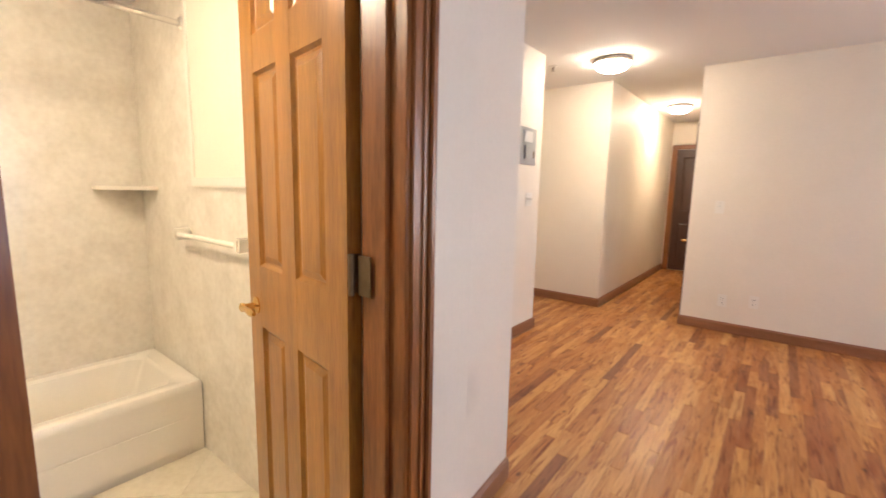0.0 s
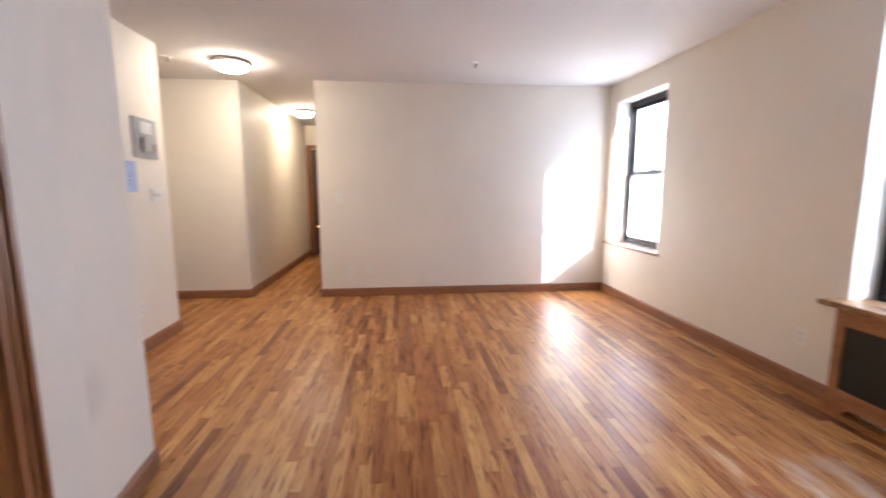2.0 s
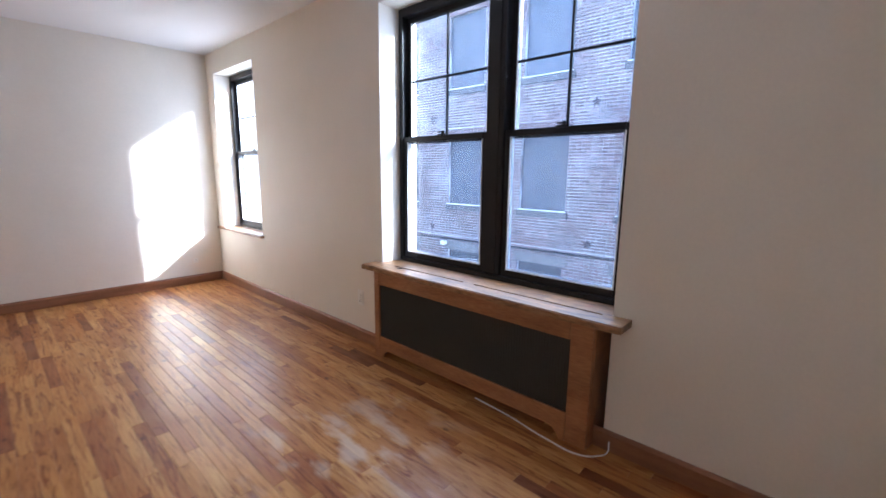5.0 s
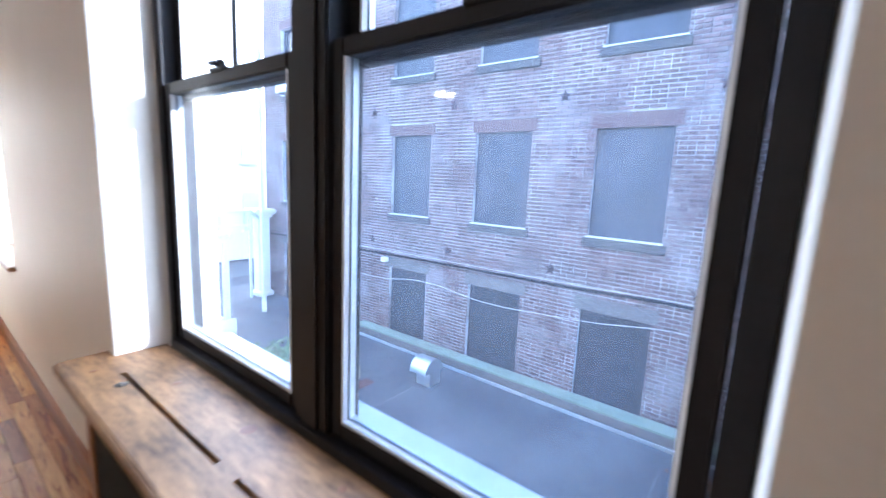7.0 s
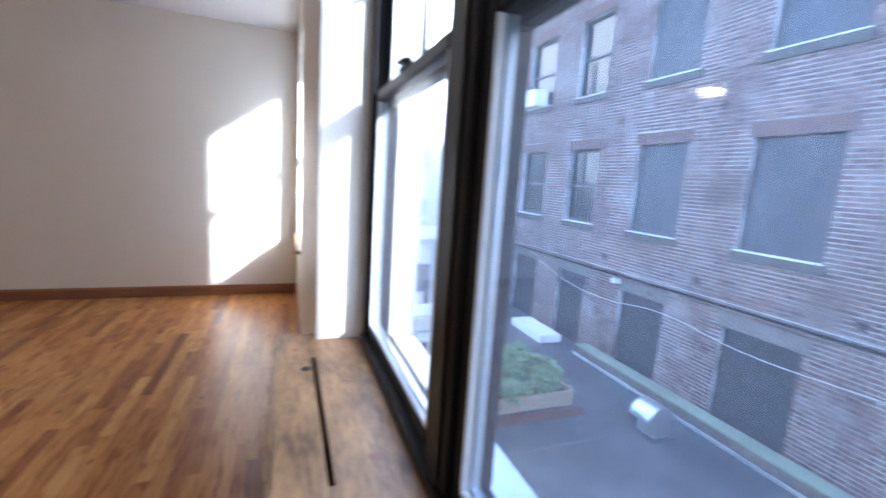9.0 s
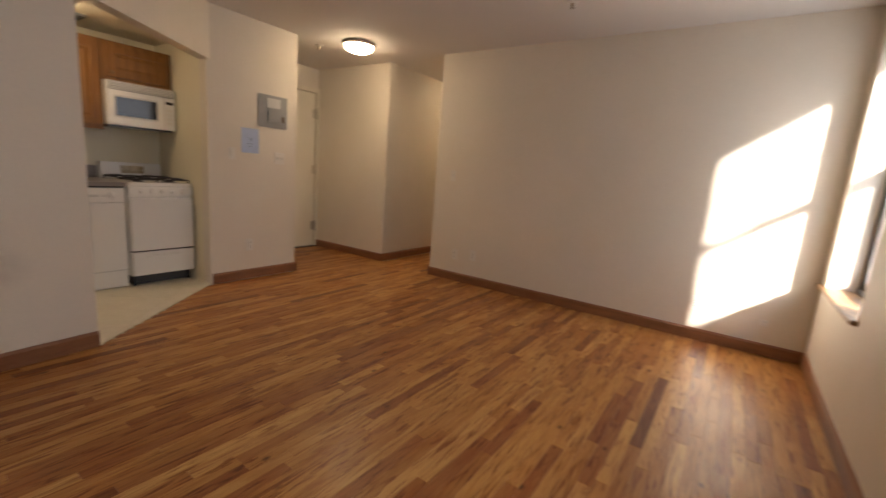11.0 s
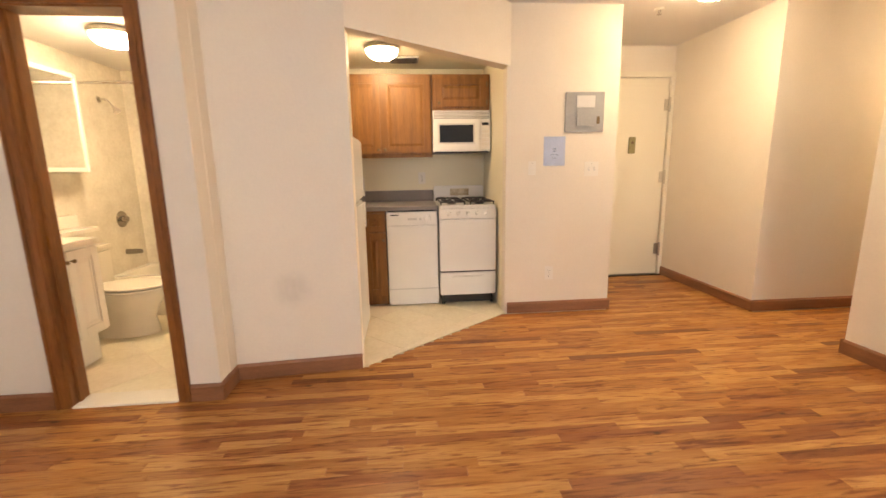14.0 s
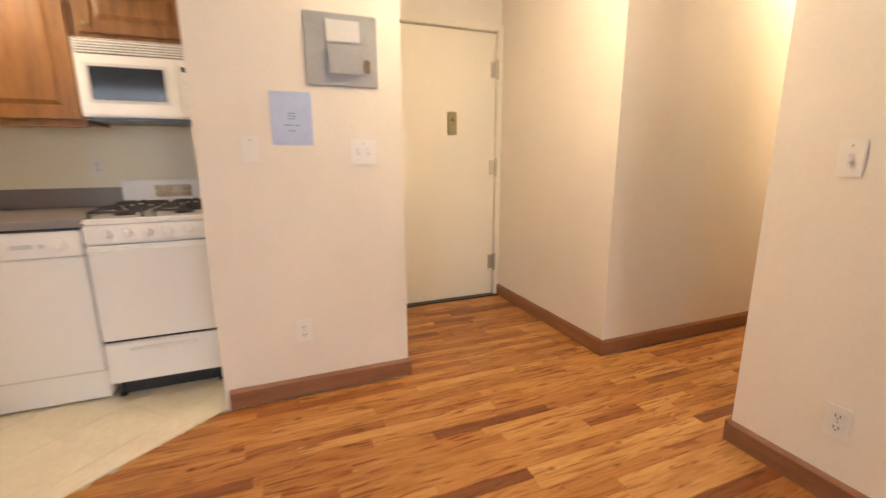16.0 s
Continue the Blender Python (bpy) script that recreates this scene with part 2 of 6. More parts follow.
ASPHALT = material("roof_membrane", (0.055, 0.06, 0.072), 0.55, vary=0.25, scale=0.9, fine=30, bump=0.1)
BRICK = dict(base=(0.110, 0.075, 0.074), second=(0.24, 0.165, 0.157), rough=0.85, vary=0.3, scale=5, fine=50, bump=0.4, depth=0.004)
BRICK_ONE = material("brick_piece", by_piece="object", piece_vary=0.3, **BRICK)
BRICK_REST = material("brick_wall", by_piece="island", piece_vary=0.3, **BRICK)
MORTAR = material("mortar", (0.50, 0.49, 0.50), 0.95, vary=0.2, scale=3, fine=60, bump=0.3)
SHUTTER = material("grey_painted_panel", (0.052, 0.055, 0.070), 0.6, vary=0.35, scale=4, fine=14, bump=0.04)
SILLSTONE = material("dark_sill_stone", (0.085, 0.08, 0.08), 0.85, vary=0.3, scale=4, fine=40, bump=0.3)
ANCHOR = material("rusted_anchor_iron", (0.07, 0.055, 0.058), 0.8, vary=0.3, scale=12)
STONE = material("stone_sill", (0.17, 0.155, 0.15), 0.85, vary=0.25, scale=4, fine=40, bump=0.3)
GREENCAP = material("weathered_green_flashing", (0.22, 0.265, 0.20), 0.6, vary=0.25, scale=3)
ALU = material("aluminium_flashing", (0.62, 0.64, 0.66), 0.35, metal=0.9, vary=0.12)
STUCCO = material("white_stucco", (0.78, 0.77, 0.74), 0.85, vary=0.06, scale=2, fine=60, bump=0.3)
# Panes coloured pale to give the glare that washes them out.
PALEPANE = material("glare_paled_glass", (0.58, 0.60, 0.64), 0.3, vary=0.15, scale=3)
TERRA = material("terracotta_coping", (0.42, 0.22, 0.16), 0.7, vary=0.2, scale=5)
CBLOCK = material("concrete_block", (0.34, 0.36, 0.36), 0.9, vary=0.2, scale=4, bump=0.3)
LEAF = material("planter_leaf", (0.16, 0.23, 0.11), 0.55, vary=0.35, scale=9, by_piece="island", piece_vary=0.35)
SOIL = material("soil", (0.06, 0.045, 0.035), 0.95)
PLANTERWOOD = material("planter_board", (0.36, 0.29, 0.22), 0.8, vary=0.2, stretch=(1, 1, 6))
CABLE = material("white_cable", (0.75, 0.74, 0.72), 0.5)
BLACKCABLE = material("black_cable", (0.03, 0.03, 0.035), 0.95, spec=0.1)
LINTEL = material("old_brick_lintel", (0.135, 0.088, 0.082), 0.9, vary=0.25, scale=6, bump=0.3)
DARKBOARD = material("dark_board", (0.034, 0.034, 0.043), 0.65, vary=0.3, scale=2.5, fine=14)
SEAM = material("membrane_seam", (0.10, 0.105, 0.115), 0.6, vary=0.3)
RUG = material("dull_red_mat", (0.13, 0.06, 0.05), 0.9, vary=0.3)
WHITEPAINT = material("white_metal_paint", (0.75, 0.76, 0.76), 0.5, vary=0.08)
DRYLEAF = material("dry_leaf", (0.25, 0.14, 0.08), 0.8, by_piece="island", piece_vary=0.4)


def glass(name, dirt):
    m = bpy.data.materials.new(name)
    m.use_nodes = True
    n, l = m.node_tree.nodes, m.node_tree.links
    n.remove(n["Principled BSDF"])
    clear, gloss, dust = n.new("ShaderNodeBsdfTransparent"), n.new("ShaderNodeBsdfGlossy"), n.new("ShaderNodeBsdfTranslucent")
    clear.inputs[0].default_value = (0.93, 0.96, 1.0, 1)
    gloss.inputs["Roughness"].default_value = 0.02
    dust.inputs[0].default_value = (0.8, 0.85, 0.9, 1)
    lw, m1, m2 = n.new("ShaderNodeLayerWeight"), n.new("ShaderNodeMixShader"), n.new("ShaderNodeMixShader")
    pw, fr = n.new("ShaderNodeMath"), n.new("ShaderNodeMath")
    pw.operation, fr.operation = "POWER", "MULTIPLY_ADD"
    pw.inputs[1].default_value, fr.inputs[1].default_value, fr.inputs[2].default_value = 4.0, 0.5, 0.022
    lw.inputs[0].default_value = 0.5
    l.new(lw.outputs["Facing"], pw.inputs[0])
    l.new(pw.outputs[0], fr.inputs[0])
    nz, mr = n.new("ShaderNodeTexNoise"), n.new("ShaderNodeMapRange")
    nz.inputs["Scale"].default_value, nz.inputs["Detail"].default_value = 3.0, 6
    mr.inputs["To Min"].default_value, mr.inputs["To Max"].default_value = dirt * 0.5, dirt * 1.5
    l.new(nz.outputs[0], mr.inputs["Value"])
    l.new(mr.outputs[0], m1.inputs[0])
    l.new(clear.outputs[0], m1.inputs[1])
    l.new(dust.outputs[0], m1.inputs[2])
    l.new(fr.outputs[0], m2.inputs[0])
    l.new(m1.outputs[0], m2.inputs[1])
    l.new(gloss.outputs[0], m2.inputs[2])
    l.new(m2.outputs[0], n["Material Output"].inputs[0])
    return m


def weathered(m, scale, tint, low, high, most, stretch=(1, 1, 1)):
    """Patches of another tint laid over a material, at world scale."""
    n, l = m.node_tree.nodes, m.node_tree.links
    b = n["Principled BSDF"]
    was = b.inputs["Base Color"].links[0].from_socket
    geo, mp, t, k, mx = n.new("ShaderNodeNewGeometry"), n.new("ShaderNodeMapping"), n.new("ShaderNodeTexNoise"), n.new("ShaderNodeMapRange"), n.new("ShaderNodeMix")
    mp.inputs["Scale"].default_value = stretch
    l.new(geo.outputs["Position"], mp.inputs["Vector"])
    l.new(mp.outputs[0], t.inputs["Vector"])
    t.inputs["Scale"].default_value, t.inputs["Detail"].default_value, t.inputs["Roughness"].default_value = scale, 7, 0.65
    for key, val in (("From Min", low), ("From Max", high), ("To Min", 0.0), ("To Max", most)):
        k.inputs[key].default_value = val
    l.new(t.outputs[0], k.inputs["Value"])
    mx.data_type = "RGBA"
    l.new(k.outputs[0], mx.inputs[0])
    l.new(was, mx.inputs[6])
    mx.inputs[7].default_value = (*tint, 1)
    l.new(mx.outputs[2], b.inputs["Base Color"])


def scuffed(m, name, at, radius, tint):
    """A copy of a material with one dirty scuff round a place."""
    m = m.copy()
    m.name = name
    n, l = m.node_tree.nodes, m.node_tree.links
    base = n["Principled BSDF"].inputs["Base Color"]
    src = base.links[0].from_socket
    geo, dist, rng, nz, mul, mix = n.new("ShaderNodeNewGeometry"), n.new("ShaderNodeVectorMath"), n.new("ShaderNodeMapRange"), n.new("ShaderNodeTexNoise"), n.new("ShaderNodeMath"), n.new("ShaderNodeMix")
    dist.operation, mul.operation, mix.data_type = "DISTANCE", "MULTIPLY", "RGBA"
    dist.inputs[1].default_value = at
    rng.inputs["From Min"].default_value, rng.inputs["From Max"].default_value = radius, radius * 0.2
    nz.inputs["Scale"].default_value, nz.inputs["Detail"].default_value = 16, 5
    l.new(geo.outputs["Position"], dist.inputs[0])
    l.new(geo.outputs["Position"], nz.inputs["Vector"])
    l.new(dist.outputs["Value"], rng.inputs["Value"])
    l.new(rng.outputs[0], mul.inputs[0])
    l.new(nz.outputs[0], mul.inputs[1])
    l.new(mul.outputs[0], mix.inputs[0])
    l.new(src, mix.inputs[6])
    mix.inputs[7].default_value = (*tint, 1)
    l.new(mix.outputs[2], base)
    return m


SCUFFED = scuffed(WALL, "scuffed_wall_paint", (1.02, 1.92, 0.54), 0.13, (0.55, 0.49, 0.42))
for brickwork in (BRICK_ONE, BRICK_REST):
    weathered(brickwork, 1.1, (0.42, 0.40, 0.41), 0.50, 0.74, 0.6)
    weathered(brickwork, 0.7, (0.07, 0.05, 0.048), 0.5, 0.72, 0.6, (1, 1, 1.6))
weathered(WALL, 1.6, (0.70, 0.63, 0.51), 0.45, 0.75, 0.5)
weathered(MORTAR, 1.6, (0.15, 0.12, 0.12), 0.42, 0.60, 0.85)
weathered(ASPHALT, 0.9, (0.15, 0.155, 0.165), 0.45, 0.75, 0.7)
weathered(ASPHALT, 6.0, (0.03, 0.033, 0.04), 0.5, 0.7, 0.6)
weathered(SHUTTER, 2.2, (0.105, 0.105, 0.125), 0.45, 0.7, 0.6, (1, 1, 0.5))
GLASS = glass("dusty_window_glass", 0.066)


# ---- building helpers ----
def add_box(bm, x0, x1, y0, y1, z0, z1, bevel=0.0):
    vs = [bm.verts.new(p) for p in ((x0, y0, z0), (x1, y0, z0), (x1, y1, z0), (x0, y1, z0), (x0, y0, z1), (x1, y0, z1), (x1, y1, z1), (x0, y1, z1))]
    fs = [bm.faces.new([vs[i] for i in q]) for q in ((3, 2, 1, 0), (4, 5, 6, 7), (0, 1, 5, 4), (1, 2, 6, 5), (2, 3, 7, 6), (3, 0, 4, 7))]
    if bevel:
        edges = list({e for f in fs for e in f.edges})
        bmesh.ops.bevel(bm, geom=edges, offset=bevel, segments=2, affect="EDGES", clamp_overlap=True)


def add_prism(bm, poly, z0, z1):
    """An upright prism on a floor polygon, given anticlockwise."""
    lo, hi = [bm.verts.new((x, y, z0)) for x, y in poly], [bm.verts.new((x, y, z1)) for x, y in poly]
    bm.faces.new(lo[::-1])
    bm.faces.new(hi)
    for i in range(len(poly)):
        j = (i + 1) % len(poly)
        bm.faces.new((lo[i], lo[j], hi[j], hi[i]))


def add_lathe(bm, profile, at=(0, 0, 0), axis="z", seg=28):
    """A solid turned from (radius, height) pairs round an axis through at."""
    rings = []
    for r, h in profile:
        ring = []
        for k in range(seg):
            a = 2 * math.pi * k / seg
            c, s = max(r, 0.0004) * math.cos(a), max(r, 0.0004) * math.sin(a)
            p = {"z": (c, s, h), "x": (h, c, s), "y": (s, h, c)}[axis]
            ring.append(bm.verts.new((at[0] + p[0], at[1] + p[1], at[2] + p[2])))
        rings.append(ring)
    for a, b in zip(rings, rings[1:]):
        for k in range(seg):
            bm.faces.new((a[k], a[(k + 1) % seg], b[(k + 1) % seg], b[k]))
    bm.faces.new(rings[0][::-1])
    bm.faces.new(rings[-1])


def mesh_of(name, bm, mat, smooth=False):
    bmesh.ops.recalc_face_normals(bm, faces=bm.faces)
    me = bpy.data.meshes.new(name)
    bm.to_mesh(me)
    bm.free()
    me.materials.append(mat)
    if smooth:
        for p in me.polygons:
            p.use_smooth = True
        me.set_sharp_from_angle(angle=radians(35))
    return me


def part(name, bm, mat, parent=None, label="", smooth=False):
    """Links a bmesh as one mesh object, under a thing or a part."""
    ob = new(name, mesh_of(name, bm, mat, smooth))
    ob.parent = parent
    if label:
        ob["label"] = label
    return ob


def slab(name, x0, x1, y0, y1, z0, z1, mat, parent=None, label="", bevel=0.0):
    bm = bmesh.new()
    add_box(bm, x0, x1, y0, y1, z0, z1, bevel)
    return part(name, bm, mat, parent, label, smooth=bevel > 0)


def turned(name, profile, at, mat, parent=None, axis="z", seg=28, label=""):
    bm = bmesh.new()
    add_lathe(bm, profile, at, axis, seg)
    return part(name, bm, mat, parent, label, smooth=True)


def thing(name, label, category, group="", kind="", at=(0, 0, 0)):
    """An empty at a thing's base, to hold its parts (built in world places when at is left out)."""
    return tagged(new(name), label, category, group, kind)


def tube(name, points, radius, mat, parent=None, label=""):
    cu = bpy.data.curves.new(name, "CURVE")
    cu.dimensions, cu.bevel_depth, cu.bevel_resolution, cu.resolution_u = "3D", radius, 2, 6
    sp = cu.splines.new("BEZIER")
    sp.bezier_points.add(len(points) - 1)
    for q, p in zip(sp.bezier_points, points):
        q.co, q.handle_left_type, q.handle_right_type = p, "AUTO", "AUTO"
    tmp = bpy.data.objects.new(name, cu)
    scene.collection.objects.link(tmp)
    me = bpy.data.meshes.new_from_object(tmp.evaluated_get(bpy.context.evaluated_depsgraph_get()))
    bpy.data.objects.remove(tmp)
    bpy.data.curves.remove(cu)
    me.materials.clear()
    me.materials.append(mat)
    for p in me.polygons:
        p.use_smooth = True
    ob = new(name, me)
    ob.parent = parent
    if label:
        ob["label"] = label
    return ob


def wall(name, boxes, mat, label):
    bm = bmesh.new()
    for b in boxes:
        add_box(bm, *b)
    return tagged(part(name, bm, mat), label, "wall", kind="structure")


# ---- the large structure ----
H = 2.45           # ceiling
XW, YF, YB = 4.60, 5.42, -0.12     # window wall, far wall, back wall
W2 = (0.925, 2.50, 0.60, 2.27)     # double window: y, y, z, z
W1 = (4.31, 5.235, 0.60, 2.235)    # single window
XO = 4.92                          # outer face

wall("wall_window", [
    (XW, XO, YB - 0.15, W2[0], -0.1, H), (XW, XO, W2[0], W2[1], 0.0 - 0.1, 0.0), (XW + 0.14, XO, W2[0], W2[1], 0.0, W2[2]), (XW, XO, W2[0], W2[1], W2[3], H),
    (XW, XO, W2[1], W1[0], -0.1, H), (XW, XO, W1[0], W1[1], -0.1, W1[2]), (XW, XO, W1[0], W1[1], W1[3], H), (XW, XO, W1[1], YF + 0.12, -0.1, H)],
    WALL, "off-white painted plaster wall with two window openings")
wall("wall_far", [(1.165, XW, YF, YF + 0.12, -0.1, H)], WALL, "off-white painted far wall beside the hall")
wall("wall_hall_right", [(1.165, 1.285, YF + 0.12, 8.87, -0.1, H)], WALL, "off-white painted hall wall")
wall("wall_hall_left", [(0.21, 0.33, 5.605, 8.87, -0.1, H)], WALL, "off-white painted hall wall lit by a ceiling lamp")
wall("wall_hall_end", [(0.33, 0.41, 8.75, 8.87, -0.1, H), (1.10, 1.165, 8.75, 8.87, -0.1, H), (0.41, 1.10, 8.75, 8.87, 2.03, H)], WALL, "off-white painted wall round the hall door")
wall("wall_entry_right", [(-1.11, 0.33, 5.485, 5.605, -0.1, H)], WALL, "off-white painted wall beside the entry door")
wall("wall_entry_end", [(-1.11, -0.99, 4.33, 4.60, -0.1, H), (-1.11, -0.99, 4.60, 5.485, 2.14, H)], WALL, "off-white painted wall round the entry door")
# Two unseen walls, added behind the doors so no outside light leaks in.
wall("wall_hall_outer", [(0.1, 1.4, 8.875, 8.95, -0.1, H)], WALL, "unseen added wall that stops light under the hall door")
wall("wall_entry_outer", [(-1.2, -1.115, 4.2, 5.62, -0.1, H)], WALL, "unseen added wall that stops light round the entry door")
wall("wall_entry_left", [(-1.11, -0.016, 4.21, 4.33, -0.1, H)], WALL, "off-white painted wall of the entry passage")
wall("wall_panel", [(-0.016, 0.104, 3.42, 4.33, -0.1, H)], WALL, "off-white painted wall carrying the electrical panel")
wall("wall_kitchen_right", [(-0.99, -0.016, 3.42, 3.54, -0.1, H)], KIT_WALL, "yellowish painted kitchen side wall")
wall("wall_kitchen_back", [(-0.99, -0.87, 1.61, 3.42, -0.1, H)], KIT_WALL, "pale painted kitchen back wall")
wall("wall_kitchen_left", [(-0.99, 0.928, 1.5655, 1.61, -0.1, H)], KIT_WALL, "painted wall between kitchen and bathroom")
bm = bmesh.new()
add_prism(bm, [(0.93, 1.570), (1.05, 1.570), (0.985, 2.305), (0.875, 2.305)], -0.1, H)
tagged(part("wall_kitchen_front", bm, SCUFFED), "off-white painted wall stub beside the kitchen opening, slightly scuffed", "wall", kind="structure")
bm = bmesh.new()
add_prism(bm, [(0.985, 2.305), (0.104, 3.45), (-0.016, 3.42), (0.875, 2.305)], 2.0, H)
tagged(part("wall_kitchen_header", bm, WALL), "off-white slanted header over the kitchen opening", "wall", kind="structure")
wall("wall_bathroom", [(1.15, 1.27, YB, 0.774, -0.1, H), (1.15, 1.27, 1.353, 1.565, -0.1, H), (1.15, 1.27, 0.774, 1.353, 2.005, H)], WALL, "off-white painted wall round the bathroom door")
wall("wall_back", [(1.15, XW, YB - 0.15, YB, -0.1, H)], WALL, "off-white painted back wall")
wall("wall_return", [(0.932, 1.15, 1.5645, 1.5695, -0.1, H)], WALL, "off-white painted narrow return beside the bathroom door")
wall("wall_bath_right", [(-0.99, 1.15, 1.54, 1.564, -0.1, H)], BATHTILE, "cream marbled tile wall beside the tub")
wall("wall_bath_back", [(-0.97, -0.85, -0.07, 1.54, -0.1, H)], BATHTILE, "cream marbled tile wall behind the tub")
wall("wall_bath_left", [(-0.97, 1.15, -0.07, 0.03, -0.1, H)], BATHTILE, "cream marbled tile wall behind vanity and toilet")
tagged(slab("ceiling", -1.2, XO, YB - 0.2, 9.0, H, H + 0.15, CEIL), "flat white painted plaster ceiling", "ceiling", kind="structure")
bm = bmesh.new()
add_prism(bm, [(-0.87, 1.61), (0.93, 1.61), (0.93, 2.36), (0.05, 3.42), (-0.87, 3.42)], 2.19, 2.24)
tagged(part("ceiling_kitchen", bm, KIT_WALL), "lowered pale kitchen ceiling", "ceiling", kind="structure")
tagged(slab("ceiling_bathroom", -0.85, 1.15, 0.03, 1.54, 2.165, 2.215, CEIL), "lowered white bathroom ceiling", "ceiling", kind="structure")
floor = tagged(slab("floor", -1.2, XO - 0.01, YB - 0.2, 8.9, -0.16, -0.014, SUBFLOOR), "oak strip floor, honey to brown, semi-gloss", "floor", kind="structure")

# ---- baseboards ----
def baseboard(x0, y0, x1, y1, side):
    """A stained board 95 mm high along a wall's foot; side is the way it stands off the wall."""
    t = 0.016
    a, b = Vector((x0, y0, 0)), Vector((x1, y1, 0))
    s = Vector((*side, 0)).normalized() * t
    bm = bmesh.new()
    prof = [(0, 0.002), (1, 0.002), (1, 0.082), (0.45, 0.097), (0, 0.097)]
    ra = [bm.verts.new(a + s * k + Vector((0, 0, z))) for k, z in prof]
    rb = [bm.verts.new(b + s * k + Vector((0, 0, z))) for k, z in prof]
    for i in range(len(prof)):
        j = (i + 1) % len(prof)
        bm.faces.new((ra[i], ra[j], rb[j], rb[i]))
    bm.faces.new(ra)
    bm.faces.new(rb[::-1])
    return tagged(part("baseboard", bm, BASEB), "brown stained wooden baseboard at the wall's foot", "baseboard", kind="structure")


baseboard(1.165, YF, XW, YF, (0, -1))
baseboard(XW, W2[1] + 0.0, XW, YF - 0.016, (-1, 0))
baseboard(XW, YB, XW, 0.967, (-1, 0))
baseboard(1.149, YF - 0.016, 1.149, 8.75, (1, 0))
baseboard(0.33, 5.469, 0.33, 8.75, (1, 0))
baseboard(-0.99, 5.485, 0.346, 5.485, (0, -1))
baseboard(0.104, 3.44, 0.104, 4.346, (1, 0))
baseboard(-0.99, 4.33, 0.104, 4.33, (0, 1))
baseboard(1.05, 1.565, 0.985, 2.305, (1, 0.09))
baseboard(1.05, 1.565, 1.286, 1.565, (0, 1))
baseboard(1.27, 1.41, 1.27, 1.565, (1, 0))
baseboard(1.27, YB, 1.27, 0.712, (1, 0))
baseboard(1.27, YB, XW, YB, (0, 1))


# ---- doors ----
def door_casing(name, x, y0, y1, z, depth, mat, label):
    """Jambs and casing round an opening in a wall whose room face is at x, facing +x."""
    d = thing(name, label, "door frame", kind="structure")
    slab("jamb", x - depth, x + 0.004, y0 - 0.0, y0 + 0.018, 0, z, mat, d, bevel=0.002)
    slab("jamb", x - depth, x + 0.004, y1 - 0.018, y1, 0, z, mat, d, bevel=0.002)
    slab("head_jamb", x - depth, x + 0.004, y0 + 0.018, y1 - 0.018, z - 0.018, z, mat, d, bevel=0.002)
    w = 0.062
    for ya, yb, s in ((y0 - w + 0.008, y0 + 0.008, 1), (y1 - 0.008, y1 + w - 0.008, -1)):
        bm = bmesh.new()
        add_box(bm, x + 0.001, x + 0.012, ya, yb, 0, z + w - 0.008, 0.002)
        e = (ya, ya + 0.018) if s == 1 else (yb - 0.018, yb)
        add_box(bm, x + 0.012, x + 0.021, *e, 0, z + w - 0.008, 0.003)
        m = (ya + yb) / 2
        add_box(bm, x + 0.012, x + 0.016, m - 0.006, m + 0.006, 0, z + 0.02, 0.002)
        part("side_casing", bm, mat, d, smooth=True)
    bm = bmesh.new()
    add_box(bm, x + 0.001, x + 0.0125, y0 + 0.008, y1 - 0.008, z - 0.008, z + w - 0.008, 0.002)
    add_box(bm, x + 0.0125, x + 0.0215, y0 + 0.008, y1 - 0.008, z + w - 0.026, z + w - 0.008, 0.003)
    part("head_casing", bm, mat, d, smooth=True)
    slab("door_stop", x - depth * 0.55, x - depth * 0.55 + 0.03, y1 - 0.03, y1 - 0.018, 0, z - 0.018, mat, d, bevel=0.002)
    slab("door_stop", x - depth * 0.55, x - depth * 0.55 + 0.03, y0 + 0.018, y0 + 0.03, 0, z - 0.018, mat, d, bevel=0.002)
    return d


bath_frame = door_casing("door_frame_1", 1.27, 0.774, 1.353, 2.005, 0.125, CASING, "dark stained wooden door frame of the bathroom")
slab("strike_plate", 1.19, 1.235, 0.792, 0.795, 0.86, 0.93, BRASS, bath_frame, "brass strike plate", 0.001)
tagged(slab("threshold", 1.14, 1.285, 0.793, 1.335, 0.0, 0.012, MARBLE, None, "", 0.004), "pale marble threshold at the bathroom door", "threshold", kind="structure")


